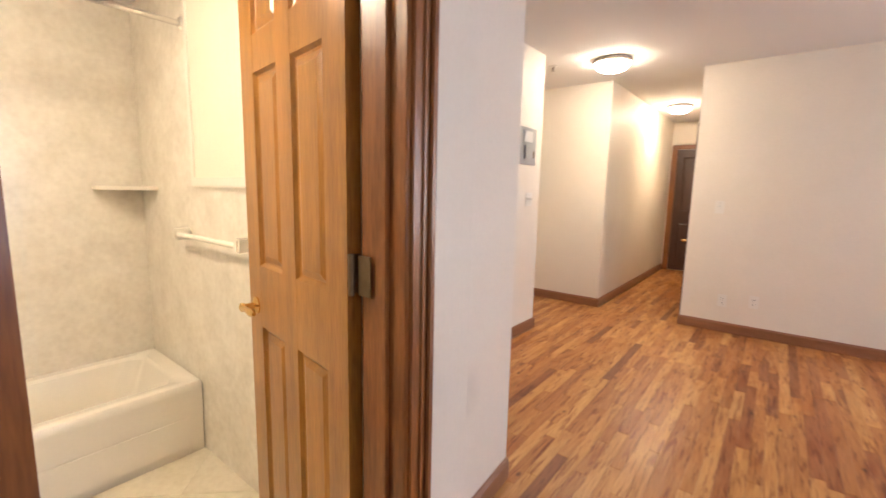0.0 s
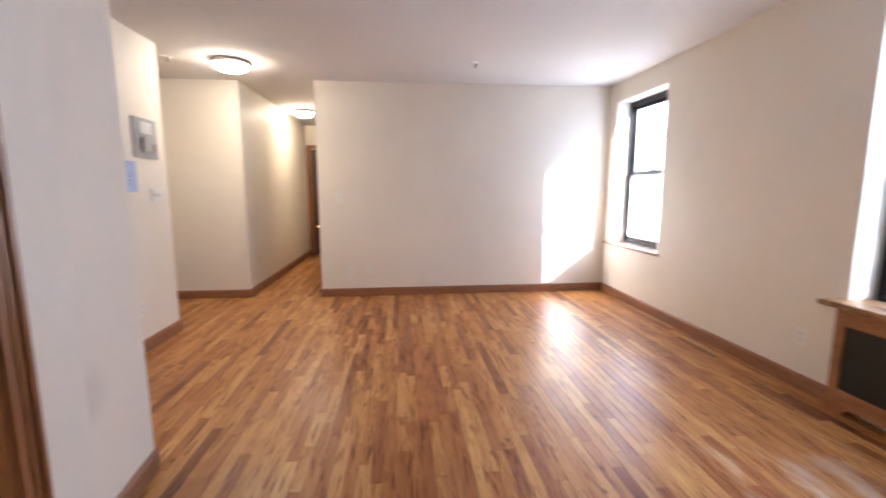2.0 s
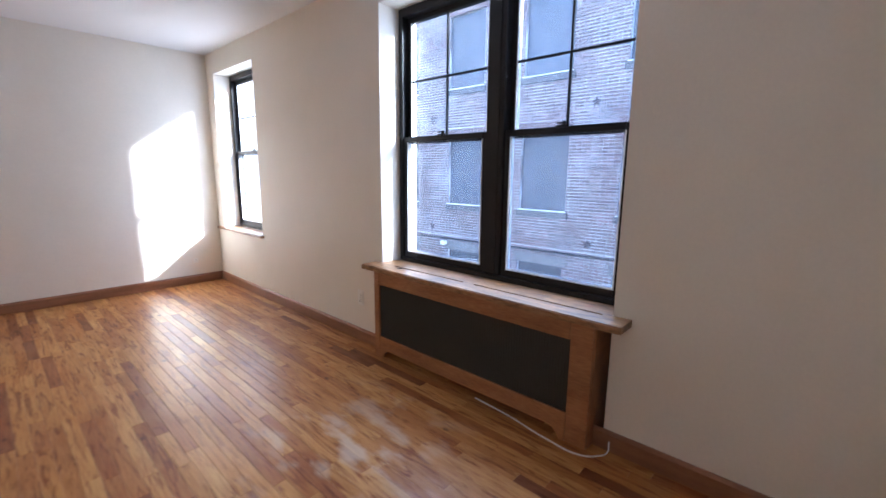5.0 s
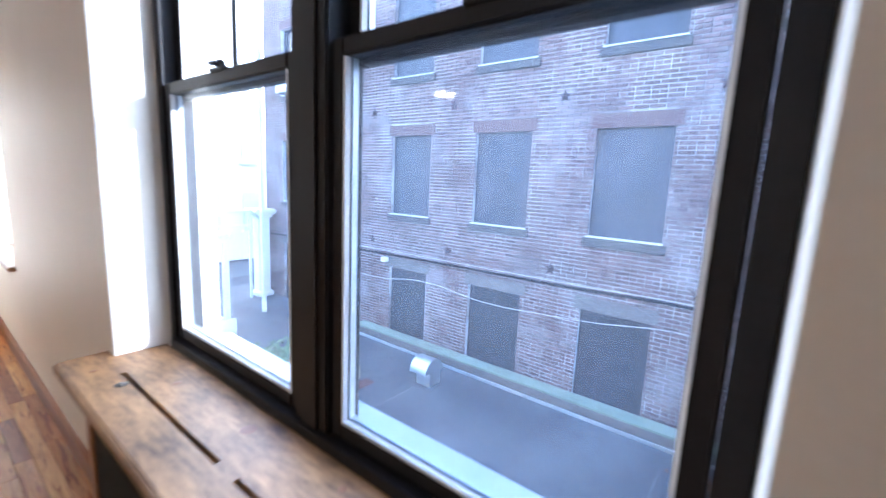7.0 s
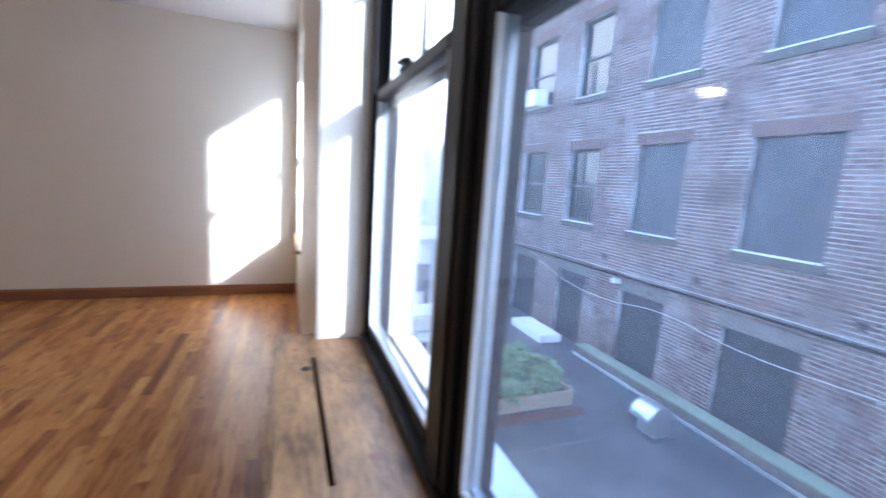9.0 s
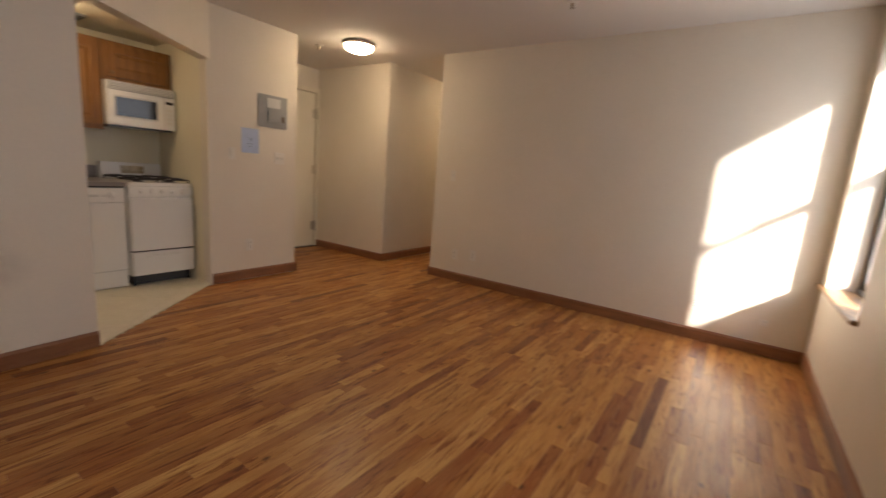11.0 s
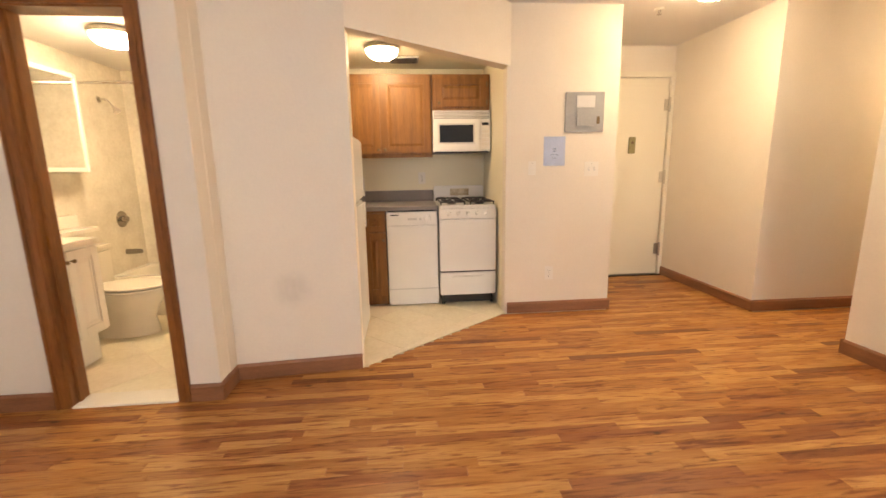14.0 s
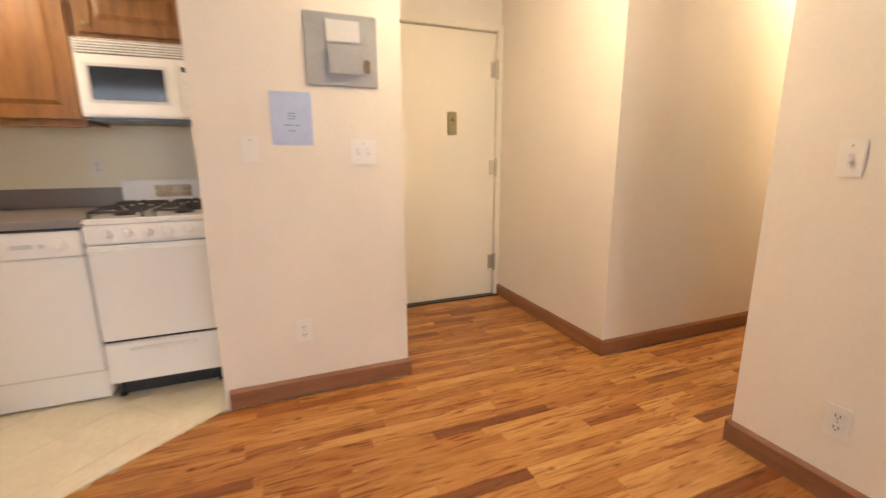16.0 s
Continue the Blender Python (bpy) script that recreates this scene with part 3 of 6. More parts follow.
def panel_door(name, w, h, t, mat, label, rows, knob=None):
    """A leaf along +x from its hinge edge at the origin, its faces towards -y and +y. rows: (z, z) of each pair of panels."""
    d = thing(name, label, "door", kind="structure")
    bm = bmesh.new()
    st, mid = 0.095 * w / 0.6, 0.085 * w / 0.6
    cols = [(st, (w - mid) / 2), ((w + mid) / 2, w - st)]
    for a, b in ((0, st), ((w - mid) / 2, (w + mid) / 2), (w - st, w)):
        add_box(bm, a, b, 0, t, 0.008, h)
    zs = [0.008] + [z for r in rows for z in r] + [h]
    for a, b in cols:
        for i in range(0, len(zs), 2):
            add_box(bm, a, b, 0.0004, t - 0.0004, zs[i], zs[i + 1])
    part("leaf", bm, mat, d)
    for za, zb in rows:
        for a, b in cols:
            bm = bmesh.new()
            m = t / 2
            for s in (-1, 1):
                o = [(a, za, 0.004), (b, za, 0.004), (b, zb, 0.004), (a, zb, 0.004)]
                rings = []
                for inset, dep in ((0.0, t / 2 - 0.0005), (0.008, t / 2 - 0.010), (0.014, t / 2 - 0.012), (0.034, t / 2 - 0.004)):
                    rings.append([bm.verts.new((x + (inset if x == a else -inset), m + s * dep, z + (inset if z == za else -inset))) for x, z, _ in o])
                for p, q in zip(rings, rings[1:]):
                    for k in range(4):
                        bm.faces.new((p[k], p[(k + 1) % 4], q[(k + 1) % 4], q[k]))
                bm.faces.new(rings[-1])
            part("panel", bm, mat, d)
    return d


def lever(parent, x, z, y0, y1, way, mat):
    """A lever handle with a round rose on each face of a leaf."""
    for y, s in ((y0, -1), (y1, 1)):
        bm = bmesh.new()
        prof = [(0.027, 0), (0.027, 0.004), (0.022, 0.009), (0.011, 0.012), (0.010, 0.035), (0.014, 0.040), (0.014, 0.048), (0.006, 0.052)]
        add_lathe(bm, [(r, s * hgt) for r, hgt in prof], (x, y, z), "y", 20)
        add_lathe(bm, [(0.009, 0), (0.009, way * 0.05), (0.012, way * 0.075), (0.006, way * 0.095)], (x, y + s * 0.043, z), "x", 14)
        part("handle", bm, mat, parent, "polished brass lever handle", smooth=True)


ROWS6 = [(0.17, 0.84), (1.03, 1.585), (1.685, 1.865)]
leaf = panel_door("door_1", 0.60, 1.978, 0.035, DOORWOOD, "varnished pine six-panel bathroom door standing open", ROWS6)
lever(leaf, 0.60 - 0.055, 0.90, 0, 0.035, -1, BRASS)
for z in (0.25, 1.085, 1.78):
    bm = bmesh.new()
    add_lathe(bm, [(0.007, -0.045), (0.007, 0.045)], (-0.010, 0.031, z), "z", 12)
    add_box(bm, -0.0025, 0.0005, 0.003, 0.030, z - 0.043, z + 0.043)
    part("hinge", bm, BRONZE, leaf, "worn brass butt hinge")
leaf.matrix_world = pose(1.128, 1.349, 0.008, 0, 0, 171.5)
for z in (0.258, 1.093, 1.788):
    slab("hinge_leaf", 1.147, 1.185, 1.3238, 1.3268, z - 0.043, z + 0.043, BRONZE, bath_frame, "worn brass hinge leaf")

end_frame = thing("door_frame_2", "dark brown wooden frame of the hall door", "door frame", kind="structure")
for a, b in ((0.345, 0.43), (1.08, 1.145)):
    slab("side_casing", a, b, 8.73, 8.76, 0, 2.08, CASING, end_frame, bevel=0.004)
slab("head_casing", 0.43, 1.08, 8.73, 8.76, 2.01, 2.08, CASING, end_frame, bevel=0.004)
# Dark closed leaf, added in place of the unlit opening at the hall's end.
hall_leaf = panel_door("door_2", 0.66, 2.0, 0.04, DARKWOOD, "dark closed panel door put in for a dark opening ending the hall", [(0.2, 0.8), (1.0, 1.88)])
hall_leaf.matrix_world = pose(0.425, 8.765, 0.005, 0, 0, 0)

side_leaf = panel_door("door_3", 0.7, 2.0, 0.04, DARKWOOD, "dark wooden hall side door with a brass lever", [(0.2, 0.8), (1.0, 1.88)])
lever(side_leaf, 0.055, 0.80, 0, 0.04, 1, BRASS)
side_leaf.matrix_world = pose(1.159, 5.68, 0.005, 0, 0, 90)

entry_frame = thing("door_frame_3", "cream painted metal frame of the entry door", "door frame", kind="structure")
slab("side_casing", -0.995, -0.955, 5.44, 5.484, 0, 2.19, CREAM, entry_frame, bevel=0.004)
slab("side_casing", -0.995, -0.955, 4.555, 4.60, 0, 2.19, CREAM, entry_frame, bevel=0.004)
slab("head_casing", -0.995, -0.955, 4.60, 5.44, 2.135, 2.19, CREAM, entry_frame, bevel=0.004)
entry = thing("door_4", "flat cream painted steel entry door, closed", "door", kind="structure")
slab("leaf", -1.03, -0.985, 4.604, 5.436, 0.012, 2.13, CREAM, entry, bevel=0.003)
slab("peephole_plate", -0.985, -0.962, 5.015, 5.09, 1.355, 1.53, OLIVE, entry, "olive-grey metal viewer plate", 0.006)
turned("viewer", [(0.014, 0), (0.014, 0.006), (0.008, 0.008)], (-0.962, 5.052, 1.47), BRONZE, entry, "x", 14)
for z in (0.30, 1.10, 1.86):
    bm = bmesh.new()
    add_lathe(bm, [(0.011, -0.075), (0.013, -0.07), (0.013, 0.07), (0.011, 0.075)], (-0.962, 5.44, z), "z", 12)
    add_box(bm, -0.984, -0.975, 5.39, 5.436, z - 0.06, z + 0.06, 0.002)
    part("hinge", bm, NICKEL if z < 0.5 else HINGEPAINT, entry, "painted door hinge", smooth=True)
tagged(slab("threshold", -1.04, -0.93, 4.56, 5.47, 0.0, 0.01, DARK, None, "", 0.003), "dark metal sill under the entry door", "threshold", kind="structure")


# ---- windows ----
def sash(win, y0, y1, z0, z1, x, bars=False):
    """One glazed sash of black metal; its room face at x."""
    s = thing("sash", "", "", "", "")
    s.parent = win
    w, d = 0.031, 0.032
    for a, b in ((y0, y0 + w), (y1 - w, y1)):
        slab("stile", x, x + d, a, b, z0, z1, BLACK, s, bevel=0.004)
    slab("bottom_rail", x, x + d, y0 + w, y1 - w, z0, z0 + w + 0.006, BLACK, s, bevel=0.004)
    slab("top_rail", x, x + d, y0 + w, y1 - w, z1 - w - 0.004, z1, BLACK, s, bevel=0.004)
    for a, b, c, e in ((y0 + w, y0 + w + 0.008, z0 + w, z1 - w), (y1 - w - 0.008, y1 - w, z0 + w, z1 - w)):
        slab("glazing_bead", x + 0.018, x + d, a, b, c + 0.006, e - 0.004, ALU, s)
    slab("glazing_bead", x + 0.018, x + d, y0 + w + 0.008, y1 - w - 0.008, z0 + w + 0.006, z0 + w + 0.016, ALU, s)
    for a, b, c, e in ((y0 + w, y0 + w + 0.006, z0 + w + 0.006, z1 - w - 0.004), (y1 - w - 0.006, y1 - w, z0 + w + 0.006, z1 - w - 0.004), (y0 + w + 0.006, y1 - w - 0.006, z0 + w + 0.006, z0 + w + 0.013)):
        slab("glazing_seal", x + 0.001, x + 0.014, a, b, c, e, WHITEPAINT, s, "pale glazing seal")
    pane = slab("pane", x + 0.014, x + 0.018, y0 + w, y1 - w, z0 + w + 0.006, z1 - w - 0.004, GLASS, s, "dusty clear glass")
    pane.visible_shadow = False
    if bars:
        m, h = (y0 + y1) / 2, (z0 + z1) / 2
        slab("glazing_bar", x + 0.004, x + 0.0135, m - 0.006, m + 0.006, z0 + w, z1 - w, BLACK, s)
        slab("glazing_bar", x + 0.004, x + 0.0135, y0 + w, m - 0.006, h - 0.006, h + 0.006, BLACK, s)
        slab("glazing_bar", x + 0.004, x + 0.0135, m + 0.006, y1 - w, h - 0.006, h + 0.006, BLACK, s)
    else:
        m = (y0 + y1) / 2
        bm = bmesh.new()
        add_box(bm, x - 0.006, x + 0.02, m - 0.035, m + 0.035, z1 - 0.006, z1 + 0.006, 0.002)
        add_lathe(bm, [(0.012, 0), (0.012, 0.016), (0.007, 0.02)], (x + 0.008, m, z1 + 0.006), "z", 12)
        add_box(bm, x - 0.012, x + 0.004, m - 0.006, m + 0.03, z1 + 0.012, z1 + 0.02, 0.002)
        part("sash_lock", bm, BLACK, s, smooth=True)
    return s


def double_hung(name, y0, y1, z0, z1, zm, x, label, mullion=None):
    win = thing(name, label, "window", kind="structure")
    f = 0.036
    for a, b in ((y0, y0 + f), (y1 - f, y1)):
        bm = bmesh.new()
        add_box(bm, x - 0.005, x + 0.085, a, b, z0, z1, 0.003)
        part("window_frame", bm, BLACK, win, smooth=True)
    slab("window_frame", x - 0.005, x + 0.085, y0 + f, y1 - f, z1 - 0.05, z1, BLACK, win, bevel=0.003)
    slab("window_frame", x - 0.02, x + 0.085, y0 + f, y1 - f, z0, z0 + 0.032, BLACK, win, bevel=0.003)
    bays = [(y0 + f, y1 - f)]
    if mullion:
        slab("mullion", x - 0.008, x + 0.085, *mullion, z0 + 0.032, z1 - 0.05, BLACK, win, bevel=0.004)
        slab("mullion_groove", x - 0.014, x - 0.008, mullion[0] + 0.03, mullion[1] - 0.03, z0 + 0.032, z1 - 0.05, BLACK, win, bevel=0.002)
        bays = [(y0 + f, mullion[0]), (mullion[1], y1 - f)]
    for a, b in bays:
        sash(win, a + 0.002, b - 0.002, z0 + 0.032, zm + 0.022, x + 0.004)
        sash(win, a + 0.002, b - 0.002, zm - 0.02, z1 - 0.05, x + 0.042, bars=True)
    return win


XG = 4.765
double_hung("window_1", W2[0] + 0.002, W2[1] - 0.002, 0.632, W2[3], 1.452, XG, "black metal double-hung window pair with glazing bars above", (1.645, 1.764))
double_hung("window_2", W1[0] + 0.002, W1[1] - 0.002, 0.632, W1[3], 1.430, XG, "black metal double-hung single window")
outer = slab("outer_sill", 4.852, 4.955, W2[0] + 0.002, W2[1] - 0.002, 0.56, 0.625, ALU, None, "", 0.006)
tagged(outer, "pale metal outer sill under the window pair", "sill", kind="structure")
outer = slab("outer_sill", 4.852, 4.955, W1[0] + 0.002, W1[1] - 0.002, 0.56, 0.625, ALU, None, "", 0.006)
tagged(outer, "pale metal outer sill under the single window", "sill", kind="structure")
small_sill = thing("window_sill", "narrow varnished wooden sill board of the single window", "sill", kind="structure")
slab("board", 4.565, 4.745, W1[0] - 0.03, YF - 0.04, 0.602, 0.628, SILLWOOD, small_sill, bevel=0.006)

# radiator cover and its sill board, with two heat slots
cover = thing("radiator_cover", "pine radiator cover with dark mesh front under the window pair", "radiator cover")
RY0, RY1, RX = 0.968, 2.49, 4.515
slab("side_panel", RX + 0.02, 4.72, RY0, RY0 + 0.02, 0.0, 0.602, COVERWOOD, cover, bevel=0.003)
slab("side_panel", RX + 0.02, 4.72, RY1 - 0.02, RY1, 0.0, 0.602, COVERWOOD, cover, bevel=0.003)
slab("stile", RX, RX + 0.02, RY0, RY0 + 0.108, 0.0, 0.602, COVERWOOD, cover, bevel=0.004)
slab("stile", RX, RX + 0.02, RY1 - 0.055, RY1, 0.0, 0.602, COVERWOOD, cover, bevel=0.004)
slab("top_rail", RX, RX + 0.02, RY0 + 0.108, RY1 - 0.055, 0.505, 0.602, COVERWOOD, cover, bevel=0.004)
bm = bmesh.new()
ya, yb = RY0 + 0.108, RY1 - 0.055
pts = [(ya, 0.145), (ya, 0.0), (ya + 0.03, 0.0)] + [(ya + 0.03 + 0.05 * k / 5, 0.055 * math.sin(math.pi / 2 * k / 5)) for k in range(1, 6)]
pts += [(yb - y + ya, z) for y, z in pts[:0:-1]] + [(yb, 0.145)]
front = [bm.verts.new((RX, y, z)) for y, z in pts]
back = [bm.verts.new((RX + 0.02, y, z)) for y, z in pts]
for i in range(len(pts)):
    j = (i + 1) % len(pts)
    bm.faces.new((front[i], front[j], back[j], back[i]))
bm.faces.new(front)
bm.faces.new(back[::-1])
part("bottom_rail", bm, COVERWOOD, cover)
slab("grille", RX + 0.010, RX + 0.013, ya, yb, 0.14, 0.51, GRILLE, cover, "dark woven metal mesh")
bm = bmesh.new()
for k in range(88):
    y = ya + 0.008 + k * (yb - ya - 0.016) / 87
    add_box(bm, RX + 0.0065, RX + 0.010, y - 0.0018, y + 0.0018, 0.145, 0.505)
for k in range(22):
    z = 0.155 + k * 0.016
    add_box(bm, RX + 0.005, RX + 0.0065, ya, yb, z - 0.0014, z + 0.0014)
tagged(part("wire_mesh", bm, GRILLE, cover), "crossed dark wires of the mesh", kind="stuff")

board = thing("sill_board", "worn scratched pine sill board with two heat slots and knots", "sill")
BX0, BX1, BY0, BY1, SX = 4.475, 4.745, 0.845, 2.56, 4.582
bm = bmesh.new()
for x0, x1, y0, y1 in ((BX0, SX - 0.007, BY0, BY1), (SX - 0.007, SX + 0.007, BY0, 0.965), (SX - 0.007, SX + 0.007, 1.69, 1.765), (SX - 0.007, SX + 0.007, 2.35, BY1)):
    add_box(bm, x0, x1, y0, y1, 0.604, 0.636)
add_box(bm, SX + 0.007, XW, BY0, BY1, 0.604, 0.636)
add_box(bm, XW, BX1, W2[0] + 0.002, W2[1] - 0.002, 0.604, 0.636)
bmesh.ops.remove_doubles(bm, verts=bm.verts, dist=0.0001)
part("board", bm, SILLWOOD, board)
slab("front_edge", BX0 - 0.010, BX0, BY0, BY1, 0.605, 0.635, SILLWOOD, board, bevel=0.004)
slab("end_cap", BX0 + 0.02, SX - 0.03, BY1 + 0.0, BY1 + 0.012, 0.606, 0.632, SILLWOOD, board, bevel=0.003)
for x, y, r in ((4.66, 2.18, 0.012), (4.68, 1.83, 0.019), (4.64, 1.30, 0.014), (4.66, 1.06, 0.022), (4.54, 1.5, 0.010), (4.53, 2.42, 0.011), (4.70, 1.52, 0.009)):
    turned("knot", [(r, 0.0), (r * 0.7, 0.0007), (r * 0.2, 0.0009)], (x, y, 0.6361), BASEB, board, seg=14, label="dark pine knot")

turned("knot_hole", [(0.017, 0.0), (0.013, 0.0009), (0.003, 0.0010)], (4.558, 2.275, 0.6361), DARK, board, seg=14, label="dark hole beside the slot")

tagged(tube("floor_cable", [(4.53, 1.62, 0.004), (4.51, 1.38, 0.004), (4.47, 1.14, 0.004), (4.47, 0.97, 0.004), (4.52, 0.91, 0.004), (4.57, 0.89, 0.004), (4.58, 0.89, 0.05)], 0.0035, CABLE), "thin white cable lying along the floor at the radiator cover", "cable")


# ---- plates on the walls ----
def wall_plate(name, label, at, turn, kind_of, w=0.072, h=0.116):
    """A plastic plate in the xz plane, facing -y before its turn. kind_of: outlet, toggle, dimmer, double."""
    p = thing(name, label, "outlet" if kind_of == "outlet" else "switch")
    slab("cover_plate", -w / 2, w / 2, -0.006, 0.0, -h / 2, h / 2, PLATE, p, bevel=0.0025)
    if kind_of == "outlet":
        for dz in (-0.021, 0.021):
            r = slab("receptacle", -0.017, 0.017, -0.009, -0.006, dz - 0.014, dz + 0.014, PLATE, p, bevel=0.003)
            slab("slot", -0.008, -0.0055, -0.0095, -0.009, dz - 0.004, dz + 0.006, DARK, r)
            slab("slot", 0.0055, 0.008, -0.0095, -0.009, dz - 0.004, dz + 0.006, DARK, r)
            slab("slot", -0.002, 0.002, -0.0095, -0.009, dz - 0.010, dz - 0.006, DARK, r)
    elif kind_of == "double":
        for dx in (-0.024, 0.024):
            slab("toggle", dx - 0.005, dx + 0.005, -0.018, -0.006, -0.004, 0.012, PLATE, p, bevel=0.002)
            slab("toggle_slot", dx - 0.008, dx + 0.008, -0.0067, -0.006, -0.014, 0.016, GREY_L, p)
    elif kind_of == "dimmer":
        slab("rocker", -0.017, 0.017, -0.012, -0.006, -0.033, 0.033, PLATE, p, bevel=0.003)
        slab("slider", -0.010, 0.010, -0.017, -0.012, -0.012, 0.004, PLATE, p, bevel=0.002)
    else:
        slab("toggle", -0.005, 0.005, -0.018, -0.006, -0.012, 0.006, PLATE, p, bevel=0.002)
        slab("toggle_slot", -0.008, 0.008, -0.0067, -0.006, -0.015, 0.015, GREY_L, p)
    turned("screw", [(0.0035, 0), (0.003, -0.001)], (0, -0.006, 0.0 if kind_of == "outlet" else h / 2 - 0.018), NICKEL, p, "y", 10)
    p.matrix_world = pose(*at, 0, 0, turn)
    return p


wall_plate("wall_outlet", "white duplex outlet low on the far wall", (1.50, YF, 0.30), 0, "outlet")
wall_plate("wall_outlet", "white duplex outlet low on the far wall", (1.74, YF, 0.325), 0, "outlet")
wall_plate("wall_outlet", "white duplex outlet low on the far wall near the window", (3.87, YF, 0.305), 0, "outlet")
wall_plate("cable_plate", "small white plate near the corner of the far wall", (4.33, YF, 0.255), 0, "toggle", 0.05, 0.05)
wall_plate("light_switch", "white toggle switch on the far wall near its end", (1.40, YF, 1.168), 0, "toggle")
wall_plate("wall_outlet", "white duplex outlet on the window wall", (XW, 2.75, 0.335), -90, "outlet")
wall_plate("wall_outlet", "white duplex outlet low on the panel wall", (0.104, 3.80, 0.345), 90, "outlet")
wall_plate("light_switch", "white dimmer switch beside the blue notice", (0.104, 3.635, 1.222), 90, "dimmer", 0.062, 0.11)
wall_plate("light_switch", "white double toggle switch under the panel", (0.104, 4.132, 1.208), 90, "double", 0.118, 0.116)
wall_plate("wall_outlet", "white duplex outlet beside the bathroom door", (1.27, 0.31, 0.29), 90, "outlet")

panel = thing("electrical_panel", "grey metal electrical panel set in the wall", "electrical panel")
bm = bmesh.new()
add_box(bm, 0.104, 0.112, 3.893, 4.214, 1.50, 1.808, 0.003)
part("face_plate", bm, GREY, panel, smooth=True)
slab("label_window", 0.1146, 0.117, 3.985, 4.135, 1.69, 1.78, GREY_L, panel, "pale breaker label plate", 0.002)
slab("label_frame", 0.112, 0.1145, 3.978, 4.142, 1.683, 1.787, GREY, panel, bevel=0.001)
slab("breaker_door", 0.112, 0.130, 3.985, 4.135, 1.545, 1.665, GREY, panel, "raised grey breaker door", 0.008)
slab("latch", 0.112, 0.119, 4.152, 4.178, 1.562, 1.62, BRONZE, panel, "black latch", 0.003)
for y in (3.905, 4.202):
    for z in (1.512, 1.796):
        turned("screw", [(0.006, 0), (0.005, 0.002)], (0.112, y, z), NICKEL, panel, "x", 10)

notice = thing("notice_sheet", "pale blue printed notice sheet stuck on the wall", "notice")
bm = bmesh.new()
add_box(bm, 0.1045, 0.107, 3.728, 3.904, 1.238, 1.468)
part("sheet", bm, PAPER, notice)
for z, a, b in ((1.376, 3.80, 3.832), (1.364, 3.80, 3.836), (1.352, 3.80, 3.83), (1.325, 3.78, 3.815), (1.325, 3.825, 3.85), (1.30, 3.80, 3.83)):
    slab("print_line", 0.107, 0.1074, a, b, z - 0.002, z + 0.002, INK, notice, "unreadable printed line")


# ---- ceiling things ----
def dome_lamp(name, x, y, z, label, r=0.165, shade=LAMPGLASS):
    d = thing(name, label, "ceiling lamp", "dome ceiling lamps")
    turned("base_ring", [(r * 0.92, 0.0), (r, -0.008), (r, -0.028), (r * 0.93, -0.036), (r * 0.90, -0.034)], (x, y, z), NICKEL, d, seg=40, label="brushed metal ring")
    prof = [(r * 0.9 * math.cos(a), -0.036 - 0.075 * math.sin(a)) for a in [math.pi / 2 * k / 9 for k in range(9)]] + [(0.012, -0.111)]
    turned("shade", prof, (x, y, z), shade, d, seg=40, label="lit frosted glass dome")
    turned("finial", [(0.010, -0.110), (0.012, -0.116), (0.006, -0.124), (0.002, -0.127)], (x, y, z), NICKEL, d, seg=14)
    return d


dome_lamp("ceiling_lamp", *ENTRY_LAMP, H, "lit frosted dome lamp on the ceiling before the entry")
dome_lamp("ceiling_lamp", *HALL_LAMP, H, "lit frosted dome lamp on the hall ceiling", 0.15)
dome_lamp("ceiling_lamp", *BATH_LAMP, 2.165, "lit frosted dome lamp on the bathroom ceiling", 0.15)
dome_lamp("ceiling_lamp", *KITCHEN_LAMP, 2.19, "lit frosted dome lamp on the kitchen ceiling", 0.14, KITCHENGLASS)
for x, y, label in ((2.835, 4.61, "white sprinkler head on the living room ceiling"), (0.02, 4.67, "white sprinkler head on the entry ceiling")):
    s = thing("sprinkler_head", label, "sprinkler")
    turned("escutcheon", [(0.042, 0), (0.040, -0.006), (0.018, -0.010)], (x, y, H), SPRINK, s, seg=20)
    turned("body", [(0.012, -0.010), (0.010, -0.03), (0.004, -0.036), (0.018, -0.040), (0.018, -0.043)], (x, y, H), NICKEL, s, seg=14)


# ---- kitchen ----
KX, KF = -0.87, -0.22            # back wall, cabinet fronts


